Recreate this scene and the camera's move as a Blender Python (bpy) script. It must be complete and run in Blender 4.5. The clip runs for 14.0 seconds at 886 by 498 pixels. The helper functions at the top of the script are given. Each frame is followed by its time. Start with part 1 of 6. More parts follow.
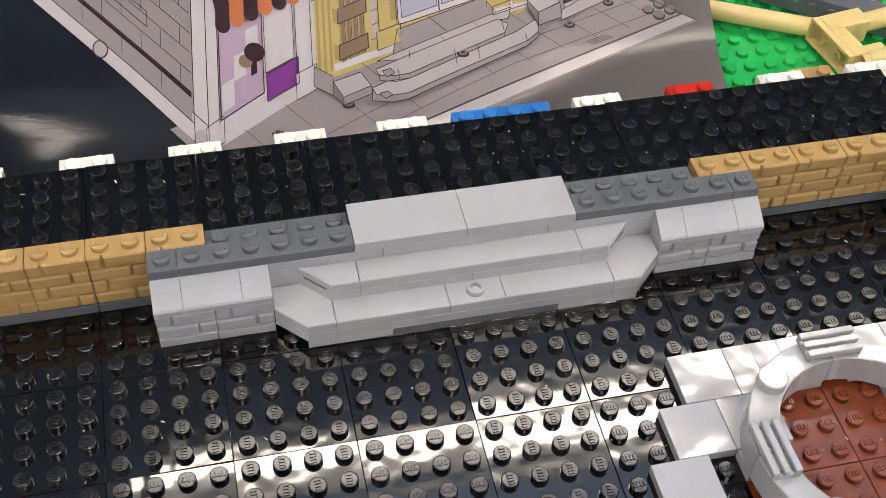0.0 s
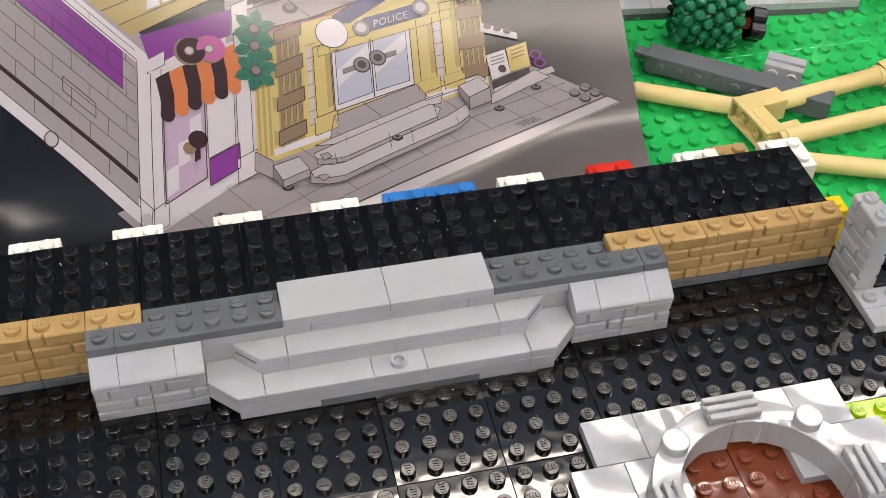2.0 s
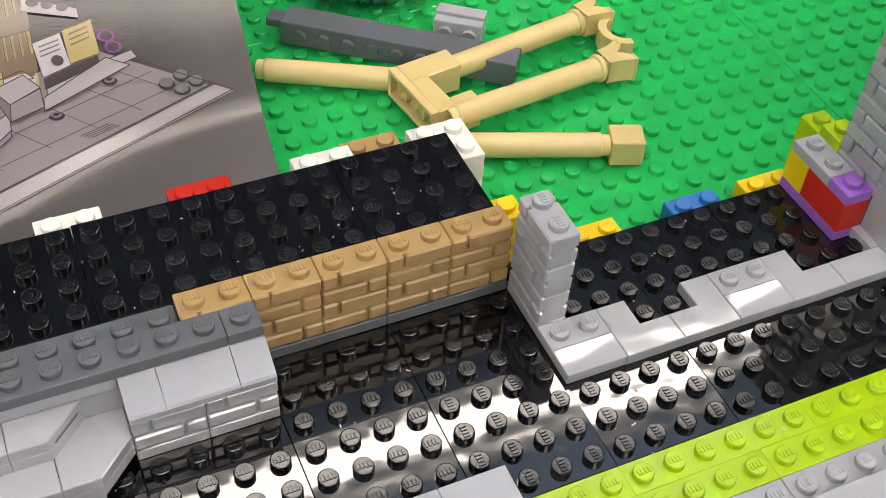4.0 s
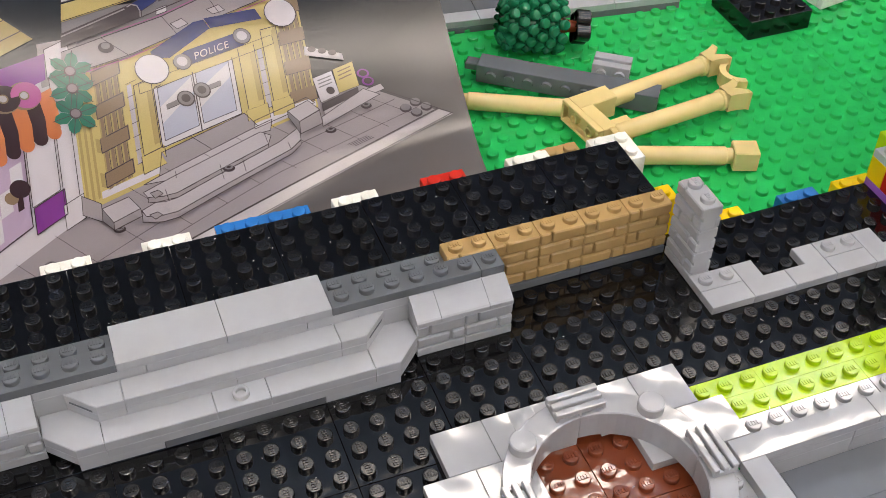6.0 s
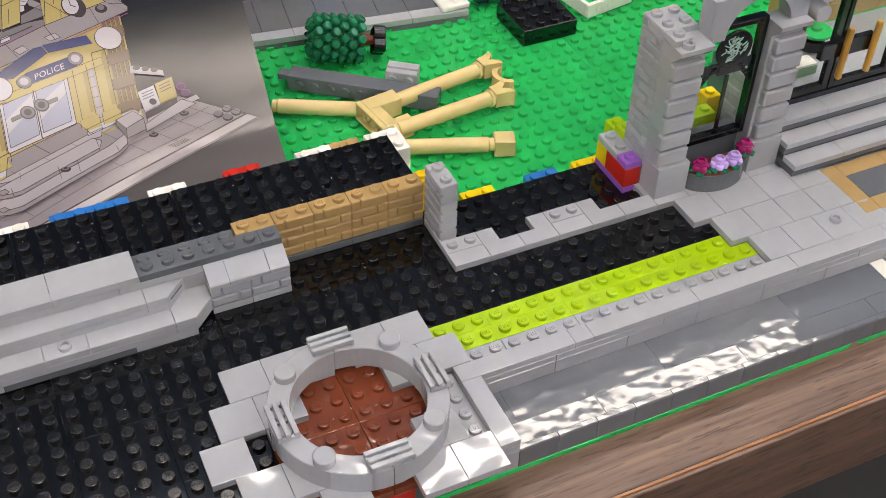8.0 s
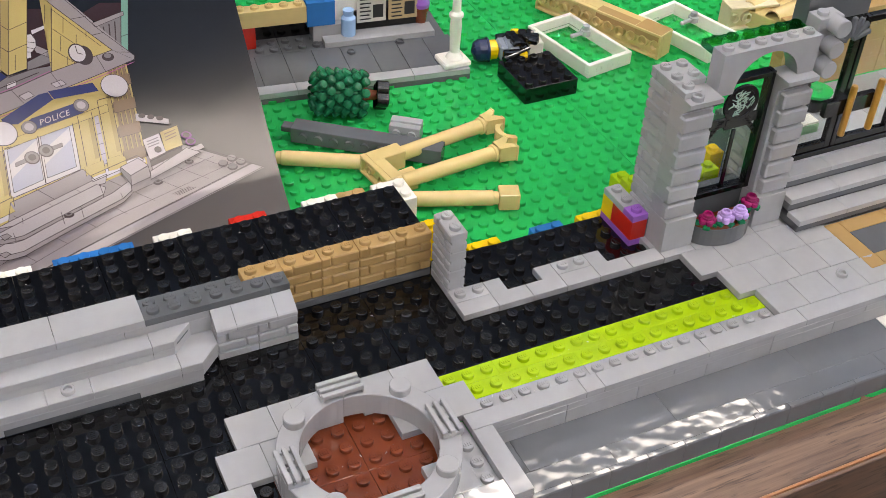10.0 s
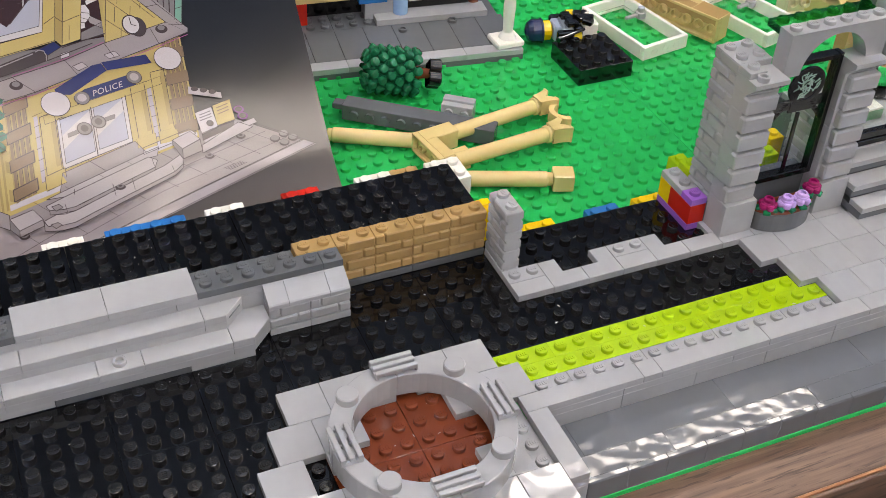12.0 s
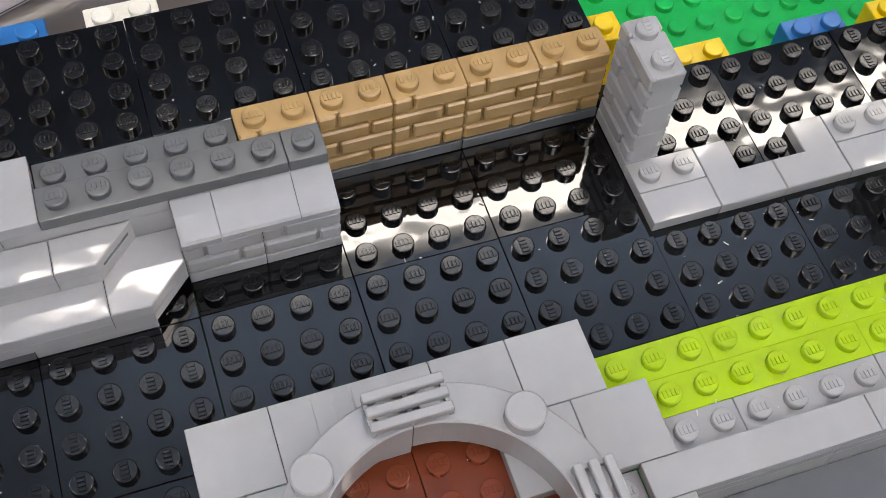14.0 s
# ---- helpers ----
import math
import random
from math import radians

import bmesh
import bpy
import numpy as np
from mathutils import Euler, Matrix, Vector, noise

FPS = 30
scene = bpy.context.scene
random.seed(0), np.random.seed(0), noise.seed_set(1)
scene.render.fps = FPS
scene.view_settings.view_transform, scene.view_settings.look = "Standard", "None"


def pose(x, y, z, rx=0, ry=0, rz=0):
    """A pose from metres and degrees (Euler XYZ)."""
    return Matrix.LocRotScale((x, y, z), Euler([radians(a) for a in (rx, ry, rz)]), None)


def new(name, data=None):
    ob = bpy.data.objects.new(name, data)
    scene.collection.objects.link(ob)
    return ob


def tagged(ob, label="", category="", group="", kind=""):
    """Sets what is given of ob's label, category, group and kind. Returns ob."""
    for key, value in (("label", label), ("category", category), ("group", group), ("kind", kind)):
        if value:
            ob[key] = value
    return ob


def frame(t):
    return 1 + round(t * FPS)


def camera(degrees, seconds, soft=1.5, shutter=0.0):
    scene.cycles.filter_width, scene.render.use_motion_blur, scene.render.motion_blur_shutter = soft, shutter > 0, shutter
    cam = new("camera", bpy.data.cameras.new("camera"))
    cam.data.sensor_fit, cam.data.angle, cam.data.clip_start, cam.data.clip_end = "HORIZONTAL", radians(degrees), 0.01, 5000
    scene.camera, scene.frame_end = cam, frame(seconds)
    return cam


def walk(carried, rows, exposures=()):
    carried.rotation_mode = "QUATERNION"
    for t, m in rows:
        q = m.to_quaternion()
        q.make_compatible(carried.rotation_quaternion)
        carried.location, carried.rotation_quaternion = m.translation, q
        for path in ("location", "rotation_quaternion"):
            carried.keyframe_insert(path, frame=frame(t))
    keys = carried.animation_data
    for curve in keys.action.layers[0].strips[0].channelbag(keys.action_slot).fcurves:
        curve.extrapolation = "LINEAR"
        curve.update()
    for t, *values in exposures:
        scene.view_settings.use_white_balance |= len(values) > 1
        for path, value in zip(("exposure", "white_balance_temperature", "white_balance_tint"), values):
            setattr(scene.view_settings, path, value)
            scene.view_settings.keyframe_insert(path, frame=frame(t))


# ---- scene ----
from mathutils.geometry import tessellate_polygon

cam = camera(41.8, 14.0, soft=0.6, shutter=0.0)
STUD = 0.008  # one stud of the building grid, in metres
# seconds, place in studs, turn in degrees
PATH = [
    (0.0, -26.87, -27.60, 32.39, 42.05, -2.00, -12.56),
    (0.5, -25.25, -29.01, 35.23, 41.90, -1.60, -12.43),
    (1.0, -24.76, -28.82, 35.85, 42.42, -1.58, -12.69),
    (1.5, -25.70, -29.95, 34.40, 45.41, -1.79, -13.52),
    (2.0, -24.54, -29.71, 34.44, 45.48, -1.40, -13.22),
    (2.5, -19.59, -26.68, 32.56, 44.61, -2.57, -16.17),
    (3.0, -13.79, -23.13, 28.37, 45.45, -2.83, -20.10),
    (3.2, -12.72, -20.64, 26.74, 44.01, -3.76, -21.53),
    (5.3, -13.51, -23.66, 27.93, 44.05, -2.13, -24.39),
    (5.5, -15.39, -26.20, 30.17, 45.10, -1.25, -23.60),
    (6.0, -22.37, -30.43, 33.93, 47.07, -0.86, -20.97),
    (6.5, -18.63, -31.10, 34.20, 46.90, -0.19, -20.64),
    (7.0, -18.73, -35.73, 36.76, 46.33, -0.98, -23.64),
    (7.5, -20.69, -41.03, 40.02, 46.61, -1.49, -24.76),
    (8.0, -18.96, -41.85, 40.77, 47.20, -1.13, -24.65),
    (8.2, -19.28, -42.10, 39.63, 49.68, -1.77, -26.09),
    (10.3, -21.13, -41.70, 39.34, 51.21, -2.61, -24.87),
    (10.5, -21.42, -41.83, 39.33, 51.23, -2.46, -24.49),
    (11.0, -21.80, -41.64, 39.45, 51.05, -2.63, -24.03),
    (11.5, -21.91, -41.60, 39.00, 51.18, -2.35, -23.60),
    (12.0, -21.66, -40.91, 38.27, 50.49, -2.42, -23.27),
    (12.5, -19.65, -36.21, 35.33, 45.61, -3.08, -22.65),
    (13.0, -14.20, -25.19, 28.86, 36.75, -4.19, -21.30),
    (13.5, -12.70, -19.26, 26.86, 31.99, -4.04, -19.50),
    (14.0, -11.57, -17.11, 26.29, 30.34, -2.74, -18.38),
]
walk(cam, [(t, pose(STUD * x, STUD * y, STUD * z, a, b, c)) for t, x, y, z, a, b, c in PATH],
     [(0.0, 0.2, 7200, 14), (2.0, 0.22, 7200, 14), (5.5, 0.1, 7100, 15), (12.0, 0.1, 7100, 16), (12.5, 0.15, 7000, 15), (13.0, -0.15, 6950, 14), (13.5, -0.15, 6950, 14), (14.0, -0.05, 6950, 14)])

# ---- light ----
S = STUD
world = bpy.data.worlds.new("room_air")
scene.world = world
world.use_nodes = True
world.node_tree.nodes["Background"].inputs[0].default_value = (0.75, 0.85, 1.0, 1)
world.node_tree.nodes["Background"].inputs[1].default_value = 0.05
scene.view_settings.exposure = 0.0


def glowing(name, strength, color):
    m = bpy.data.materials.new(name)
    m.use_nodes = True
    n = m.node_tree.nodes["Principled BSDF"]
    n.inputs["Emission Color"].default_value = (*color, 1)
    n.inputs["Emission Strength"].default_value = strength
    return m


TUBEGLOW = glowing("lamp_diffuser", 20.5, (1.0, 0.955, 0.89))
# added dim blue glow, for the pale halo reflected around each tube
HALOGLOW = glowing("lamp_halo_glow", 0.7, (0.8, 0.9, 1.0))


# ---- materials ----
def principled(name, color, rough=0.3, metal=0.0):
    m = bpy.data.materials.new(name)
    m.use_nodes = True
    b = m.node_tree.nodes["Principled BSDF"]
    b.inputs["Base Color"].default_value = (*color, 1)
    b.inputs["Roughness"].default_value = rough
    b.inputs["Metallic"].default_value = metal
    return m, m.node_tree, b


def noise_node(nt, scale, detail=2.0, coord="Object"):
    tc = nt.nodes.new("ShaderNodeTexCoord")
    n = nt.nodes.new("ShaderNodeTexNoise")
    n.inputs["Scale"].default_value, n.inputs["Detail"].default_value = scale, detail
    nt.links.new(tc.outputs[coord], n.inputs["Vector"])
    return n


def ranged(nt, value, low, high, a=0.3, b=0.7):
    r = nt.nodes.new("ShaderNodeMapRange")
    r.inputs["From Min"].default_value, r.inputs["From Max"].default_value = a, b
    r.inputs["To Min"].default_value, r.inputs["To Max"].default_value = low, high
    nt.links.new(value, r.inputs["Value"])
    return r.outputs["Result"]


def plastic(name, color, rough=0.16, wave=0.00004, vary=0.025, dust=0.0, ripple=190, worn=None, shine=0.5):
    """Moulded plastic: nearly even colour, faint moulding waves, fine scratches in the gloss."""
    m, nt, b = principled(name, color, rough)
    broad, fine = noise_node(nt, 160, 2), noise_node(nt, 1500, 3)
    info = nt.nodes.new("ShaderNodeObjectInfo")
    hsv = nt.nodes.new("ShaderNodeHueSaturation")
    hsv.inputs["Color"].default_value = (*color, 1)
    mix = nt.nodes.new("ShaderNodeMath")
    mix.operation = "ADD"
    nt.links.new(ranged(nt, info.outputs["Random"], -vary, vary, 0, 1), mix.inputs[0])
    nt.links.new(ranged(nt, broad.outputs["Fac"], 1 - vary, 1 + vary), mix.inputs[1])
    nt.links.new(mix.outputs[0], hsv.inputs["Value"])
    last = hsv.outputs["Color"]
    if dust:
        speck = noise_node(nt, 2600, 4)
        dm = nt.nodes.new("ShaderNodeMixRGB")
        dm.inputs["Color2"].default_value = (0.35, 0.34, 0.32, 1)
        nt.links.new(ranged(nt, speck.outputs["Fac"], 0, dust, 0.62, 0.8), dm.inputs["Fac"])
        nt.links.new(last, dm.inputs["Color1"])
        last = dm.outputs["Color"]
    nt.links.new(last, b.inputs["Base Color"])
    gloss = ranged(nt, fine.outputs["Fac"], rough * 0.85, rough * 1.2)
    if worn:
        # the stud tops are scuffed and less glossy than the sheet between them
        tc, sep, mx = nt.nodes.new("ShaderNodeTexCoord"), nt.nodes.new("ShaderNodeSeparateXYZ"), nt.nodes.new("ShaderNodeMath")
        mx.operation = "ADD"
        nt.links.new(tc.outputs["Object"], sep.inputs[0])
        nt.links.new(gloss, mx.inputs[0])
        nt.links.new(ranged(nt, sep.outputs["Z"], 0.0, 0.12, (worn - 0.01) * S, worn * S), mx.inputs[1])
        gloss = mx.outputs[0]
    bump = nt.nodes.new("ShaderNodeBump")
    bump.inputs["Strength"].default_value, bump.inputs["Distance"].default_value = 1.0, wave
    relief = noise_node(nt, ripple, 1).outputs["Fac"]
    if worn:
        # the sheet dips a little between the studs, where it shrank in the mould
        waves = []
        for axis_name in ("X", "Y"):
            turn = nt.nodes.new("ShaderNodeMath")
            turn.operation = "MULTIPLY"
            turn.inputs[1].default_value = 2 * math.pi / S
            nt.links.new(sep.outputs[axis_name], turn.inputs[0])
            wv = nt.nodes.new("ShaderNodeMath")
            wv.operation = "COSINE"
            nt.links.new(turn.outputs[0], wv.inputs[0])
            waves.append(wv)
        both = nt.nodes.new("ShaderNodeMath")
        both.operation = "ADD"
        nt.links.new(waves[0].outputs[0], both.inputs[0])
        nt.links.new(waves[1].outputs[0], both.inputs[1])
        dip = nt.nodes.new("ShaderNodeMath")
        dip.operation = "MULTIPLY_ADD"
        dip.inputs[1].default_value = -0.05
        nt.links.new(both.outputs[0], dip.inputs[0])
        nt.links.new(relief, dip.inputs[2])
        relief = dip.outputs[0]
    nt.links.new(relief, bump.inputs["Height"])
    nt.links.new(bump.outputs["Normal"], b.inputs["Normal"])
    b.inputs["Specular IOR Level"].default_value = shine
    nt.links.new(gloss, b.inputs["Roughness"])
    return m


BLACK = plastic("black_plastic", (0.0026, 0.0027, 0.0034), 0.04, 0.00007, 0.1, 0.03, 130, 0.6, 0.62)
GREY = plastic("light_grey_plastic", (0.365, 0.366, 0.37), 0.055, 0.0001, 0.025, 0, 125)
DARK = plastic("dark_grey_plastic", (0.115, 0.122, 0.13), 0.14)
ROADGREY = plastic("road_grey_plastic", (0.135, 0.142, 0.152), 0.065, 0.00015, 0.02, 0, 130)
TAN = plastic("dark_tan_plastic", (0.42, 0.265, 0.105), 0.16)
PALETAN = plastic("pale_tan_plastic", (0.72, 0.62, 0.4), 0.2)
SAND = plastic("tan_plastic", (0.66, 0.5, 0.21), 0.075)
BROWN = plastic("reddish_brown_plastic", (0.185, 0.04, 0.0145), 0.05, 0.00011)
LIME = plastic("lime_plastic", (0.36, 0.53, 0.006), 0.16)
GREEN = plastic("bright_green_plastic", (0.001, 0.44, 0.092), 0.07)
WHITE = plastic("white_plastic", (0.8, 0.77, 0.68), 0.25)
BLUE = plastic("blue_plastic", (0.014, 0.15, 0.43), 0.22)
RED = plastic("red_plastic", (0.55, 0.02, 0.01), 0.22)
YELLOW = plastic("yellow_plastic", (0.8, 0.53, 0.004), 0.22)
LAVENDER = plastic("medium_lavender_plastic", (0.32, 0.12, 0.5), 0.22)
PALE = plastic("pale_lavender_plastic", (0.5, 0.33, 0.68), 0.16)
MAGENTA = plastic("magenta_plastic", (0.3, 0.008, 0.1), 0.16)
LEAF = plastic("dark_green_plastic", (0.003, 0.15, 0.06), 0.09)
GOLD = plastic("pearl_gold_plastic", (0.5, 0.25, 0.04), 0.3)
NAVY = plastic("navy_plastic", (0.008, 0.02, 0.07), 0.24)
AQUAGREY = plastic("pale_blue_grey_plastic", (0.3, 0.34, 0.4), 0.2)
AQUA = plastic("pale_blue_plastic", (0.3, 0.48, 0.72), 0.15)


def glass(name, color):
    m, nt, b = principled(name, color, 0.03)
    b.inputs["Transmission Weight"].default_value = 1.0
    b.inputs["IOR"].default_value = 1.2
    n = noise_node(nt, 200, 1)
    nt.links.new(ranged(nt, n.outputs["Fac"], 0.01, 0.06), b.inputs["Roughness"])
    return m


CLEAR = glass("clear_plastic", (0.93, 0.97, 0.96))
GREENGLASS = glass("clear_green_plastic", (0.02, 0.45, 0.12))


def wood():
    m, nt, b = principled("wood_laminate", (0.2, 0.12, 0.07), 0.42)
    tc, mp = nt.nodes.new("ShaderNodeTexCoord"), nt.nodes.new("ShaderNodeMapping")
    mp.inputs["Scale"].default_value = (7, 190, 90)
    nt.links.new(tc.outputs["Object"], mp.inputs["Vector"])
    g = nt.nodes.new("ShaderNodeTexNoise")
    g.inputs["Scale"].default_value, g.inputs["Detail"].default_value, g.inputs["Roughness"].default_value = 1.6, 7, 0.65
    nt.links.new(mp.outputs["Vector"], g.inputs["Vector"])
    ramp = nt.nodes.new("ShaderNodeValToRGB")
    for stop, c in ((0, (0.085, 0.045, 0.029)), (1, (0.245, 0.15, 0.1))):
        ramp.color_ramp.elements[stop].color = (*c, 1)
    ramp.color_ramp.elements[0].position, ramp.color_ramp.elements[1].position = 0.33, 0.68
    nt.links.new(g.outputs["Fac"], ramp.inputs["Fac"])
    short, pore = nt.nodes.new("ShaderNodeMapping"), nt.nodes.new("ShaderNodeTexNoise")
    short.inputs["Scale"].default_value = (75, 950, 500)
    nt.links.new(tc.outputs["Object"], short.inputs["Vector"])
    pore.inputs["Scale"].default_value, pore.inputs["Detail"].default_value = 1.0, 2
    nt.links.new(short.outputs["Vector"], pore.inputs["Vector"])
    dark = nt.nodes.new("ShaderNodeMixRGB")
    dark.inputs["Color2"].default_value = (0.05, 0.03, 0.02, 1)
    nt.links.new(ranged(nt, pore.outputs["Fac"], 0, 0.75, 0.56, 0.68), dark.inputs["Fac"])
    nt.links.new(ramp.outputs["Color"], dark.inputs["Color1"])
    nt.links.new(dark.outputs["Color"], b.inputs["Base Color"])
    nt.links.new(ranged(nt, g.outputs["Fac"], 0.32, 0.5), b.inputs["Roughness"])
    bump = nt.nodes.new("ShaderNodeBump")
    bump.inputs["Strength"].default_value, bump.inputs["Distance"].default_value = 0.5, 0.0002
    nt.links.new(g.outputs["Fac"], bump.inputs["Height"])
    nt.links.new(bump.outputs["Normal"], b.inputs["Normal"])
    return m


def printed(name, color, rough=0.07):
    """Ink on coated paper, with a faint print grain, a fine fibre and a slight waviness of the sheet."""
    m, nt, b = principled(name, color, rough)
    grain = noise_node(nt, 3500, 2)
    hsv = nt.nodes.new("ShaderNodeHueSaturation")
    hsv.inputs["Color"].default_value = (*color, 1)
    nt.links.new(ranged(nt, grain.outputs["Fac"], 0.93, 1.07), hsv.inputs["Value"])
    nt.links.new(hsv.outputs["Color"], b.inputs["Base Color"])
    b.inputs["Specular IOR Level"].default_value = 0.19
    tc, mp = nt.nodes.new("ShaderNodeTexCoord"), nt.nodes.new("ShaderNodeMapping")
    mp.inputs["Scale"].default_value = (420, 1500, 1500)
    nt.links.new(tc.outputs["Object"], mp.inputs["Vector"])
    fibre = nt.nodes.new("ShaderNodeTexNoise")
    fibre.inputs["Scale"].default_value, fibre.inputs["Detail"].default_value = 1.0, 3
    nt.links.new(mp.outputs["Vector"], fibre.inputs["Vector"])
    fine, bump = nt.nodes.new("ShaderNodeBump"), nt.nodes.new("ShaderNodeBump")
    fine.inputs["Strength"].default_value, fine.inputs["Distance"].default_value = 0.5, 0.00002
    bump.inputs["Strength"].default_value, bump.inputs["Distance"].default_value = 0.6, 0.0002
    nt.links.new(fibre.outputs["Fac"], fine.inputs["Height"])
    nt.links.new(noise_node(nt, 26, 1).outputs["Fac"], bump.inputs["Height"])
    nt.links.new(bump.outputs["Normal"], fine.inputs["Normal"])
    nt.links.new(fine.outputs["Normal"], b.inputs["Normal"])
    return m


def backdrop_print():
    """The page's printed ground: a dark, evenly blurred tone on glossy paper, with glare painted in as a paler tone
    towards the reader, and a fine fibre in the coating.
    """
    m = printed("page_ground_ink_and_glare", (0.03, 0.03, 0.03), 0.075)
    nt = m.node_tree
    b = nt.nodes["Principled BSDF"]
    tc, mp = nt.nodes.new("ShaderNodeTexCoord"), nt.nodes.new("ShaderNodeMapping")
    mp.inputs["Rotation"].default_value = (0, 0, radians(-24))
    nt.links.new(tc.outputs["Object"], mp.inputs["Vector"])
    sep = nt.nodes.new("ShaderNodeSeparateXYZ")
    nt.links.new(mp.outputs["Vector"], sep.inputs[0])
    ramp = nt.nodes.new("ShaderNodeValToRGB")
    e = ramp.color_ramp.elements
    # paler low stops paint in the glare where the sheet bends
    e[0].position, e[0].color = 0.0, (0.12, 0.104, 0.096, 1)
    e[1].position, e[1].color = 1.0, (0.006, 0.0075, 0.011, 1)
    for pos, c in ((0.25, (0.08, 0.069, 0.064)), (0.5, (0.022, 0.02, 0.0195)), (0.72, (0.01, 0.01, 0.012))):
        k = e.new(pos)
        k.color = (*c, 1)
    nt.links.new(ranged(nt, sep.outputs["Y"], 0, 1, 10 * S, 24 * S), ramp.inputs["Fac"])
    nt.links.new(ramp.outputs["Color"], b.inputs["Base Color"])
    return m


def plain(name, color, rough=0.8):
    m, nt, b = principled(name, color, rough)
    n = noise_node(nt, 4, 4)
    hsv = nt.nodes.new("ShaderNodeHueSaturation")
    hsv.inputs["Color"].default_value = (*color, 1)
    nt.links.new(ranged(nt, n.outputs["Fac"], 0.92, 1.06), hsv.inputs["Value"])
    nt.links.new(hsv.outputs["Color"], b.inputs["Base Color"])
    return m


# ---- mesh building, in studs ----
class Build:
    def __init__(self):
        self.v, self.f, self.s = [], [], []

    def face(self, pts, smooth=False):
        n = len(self.v)
        self.v.extend(pts)
        self.f.append(tuple(range(n, n + len(pts))))
        self.s.append(smooth)

    def box(self, x0, y0, z0, x1, y1, z1, b=0.03, m=None):
        """A box with chamfered edges; m moves its points."""
        c, h = [(x0 + x1) / 2, (y0 + y1) / 2, (z0 + z1) / 2], [(x1 - x0) / 2, (y1 - y0) / 2, (z1 - z0) / 2]
        b = min(b, *(k * 0.45 for k in h))
        n, key = len(self.v), {}
        for ax in range(3):
            for sg in (-1, 1):
                for s1 in (-1, 1):
                    for s2 in (-1, 1):
                        p, sgn = [0, 0, 0], [0, 0, 0]
                        o1, o2 = (ax + 1) % 3, (ax + 2) % 3
                        sgn[ax], sgn[o1], sgn[o2] = sg, s1, s2
                        p[ax] = c[ax] + sg * h[ax]
                        p[o1], p[o2] = c[o1] + s1 * (h[o1] - b), c[o2] + s2 * (h[o2] - b)
                        key[(ax, *sgn)] = len(self.v)
                        self.v.append(tuple(m @ Vector(p)) if m else tuple(p))

        def add(ids, normal):
            a, q, r = (Vector(self.v[i]) for i in ids[:3])
            nm = m.to_3x3() @ Vector(normal) if m else Vector(normal)
            if (q - a).cross(r - a).dot(nm) < 0:
                ids = ids[::-1]
            self.f.append(tuple(ids))
            self.s.append(False)

        for ax in range(3):
            o1, o2 = (ax + 1) % 3, (ax + 2) % 3
            for sg in (-1, 1):
                nm = [0, 0, 0]
                nm[ax] = sg
                ids = []
                for s1, s2 in ((-1, -1), (1, -1), (1, 1), (-1, 1)):
                    k = [0, 0, 0]
                    k[ax], k[o1], k[o2] = sg, s1, s2
                    ids.append(key[(ax, *k)])
                add(ids, nm)
            for s1 in (-1, 1):
                for s2 in (-1, 1):
                    ids = []
                    for t, a2 in ((-1, o1), (1, o1), (1, o2), (-1, o2)):
                        k = [0, 0, 0]
                        k[ax], k[o1], k[o2] = t, s1, s2
                        ids.append(key[(a2, *k)])
                    nm = [0, 0, 0]
                    nm[o1], nm[o2] = s1, s2
                    add(ids, nm)
        for k in ((a, q, r) for a in (-1, 1) for q in (-1, 1) for r in (-1, 1)):
            add([key[(ax, *k)] for ax in range(3)], k)
        return self

    def dish(self, x0, y0, x1, y1, z, sag=0.03, n=5):
        """Swap a flat top for the slightly sunken one that moulding leaves on a tile."""
        for i, f in enumerate(self.f):
            if len(f) == 4 and all(abs(self.v[k][2] - z) < 1e-6 for k in f):
                del self.f[i], self.s[i]
                break
        n0 = len(self.v)
        for j in range(n + 1):
            for i in range(n + 1):
                u, v = 2 * i / n - 1, 2 * j / n - 1
                self.v.append((x0 + (x1 - x0) * i / n, y0 + (y1 - y0) * j / n, z - sag * (1 - u * u) * (1 - v * v)))
        for j in range(n):
            for i in range(n):
                a = n0 + j * (n + 1) + i
                self.f.append((a, a + 1, a + n + 2, a + n + 1))
                self.s.append(True)
        return self

    def lathe(self, x, y, z, profile, n=16, cap=True, m=None):
        """Rings of (radius, height) about an upright axis, or about m's z."""
        rings = []
        for r, h in profile:
            rings.append([(x + r * math.cos(2 * math.pi * i / n), y + r * math.sin(2 * math.pi * i / n), z + h) for i in range(n)])
        if m:
            rings = [[tuple(m @ Vector(p)) for p in ring] for ring in rings]
        for k in range(len(rings) - 1):
            base = len(self.v)
            self.v.extend(rings[k] + rings[k + 1])
            for i in range(n):
                j = (i + 1) % n
                self.f.append((base + i, base + j, base + n + j, base + n + i))
                self.s.append(True)
        if cap:
            self.face(rings[-1])
        return self

    def stud(self, x, y, z, mark=False, n=14):
        self.lathe(x, y, z, ((0.3, 0), (0.3, 0.165)), n, False)
        self.lathe(x, y, z, ((0.3, 0.165), (0.293, 0.188), (0.278, 0.204), (0.255, 0.212)), n)
        if mark:
            for k in range(4):
                a, c = -0.21 + 0.11 * k, -0.128 + 0.11 * k
                if mark == "turned":
                    self.box(x - 0.1, y + a, z + 0.2, x + 0.1, y + c, z + 0.24, 0.026)
                else:
                    self.box(x + a, y - 0.1, z + 0.2, x + c, y + 0.1, z + 0.24, 0.026)
        return self

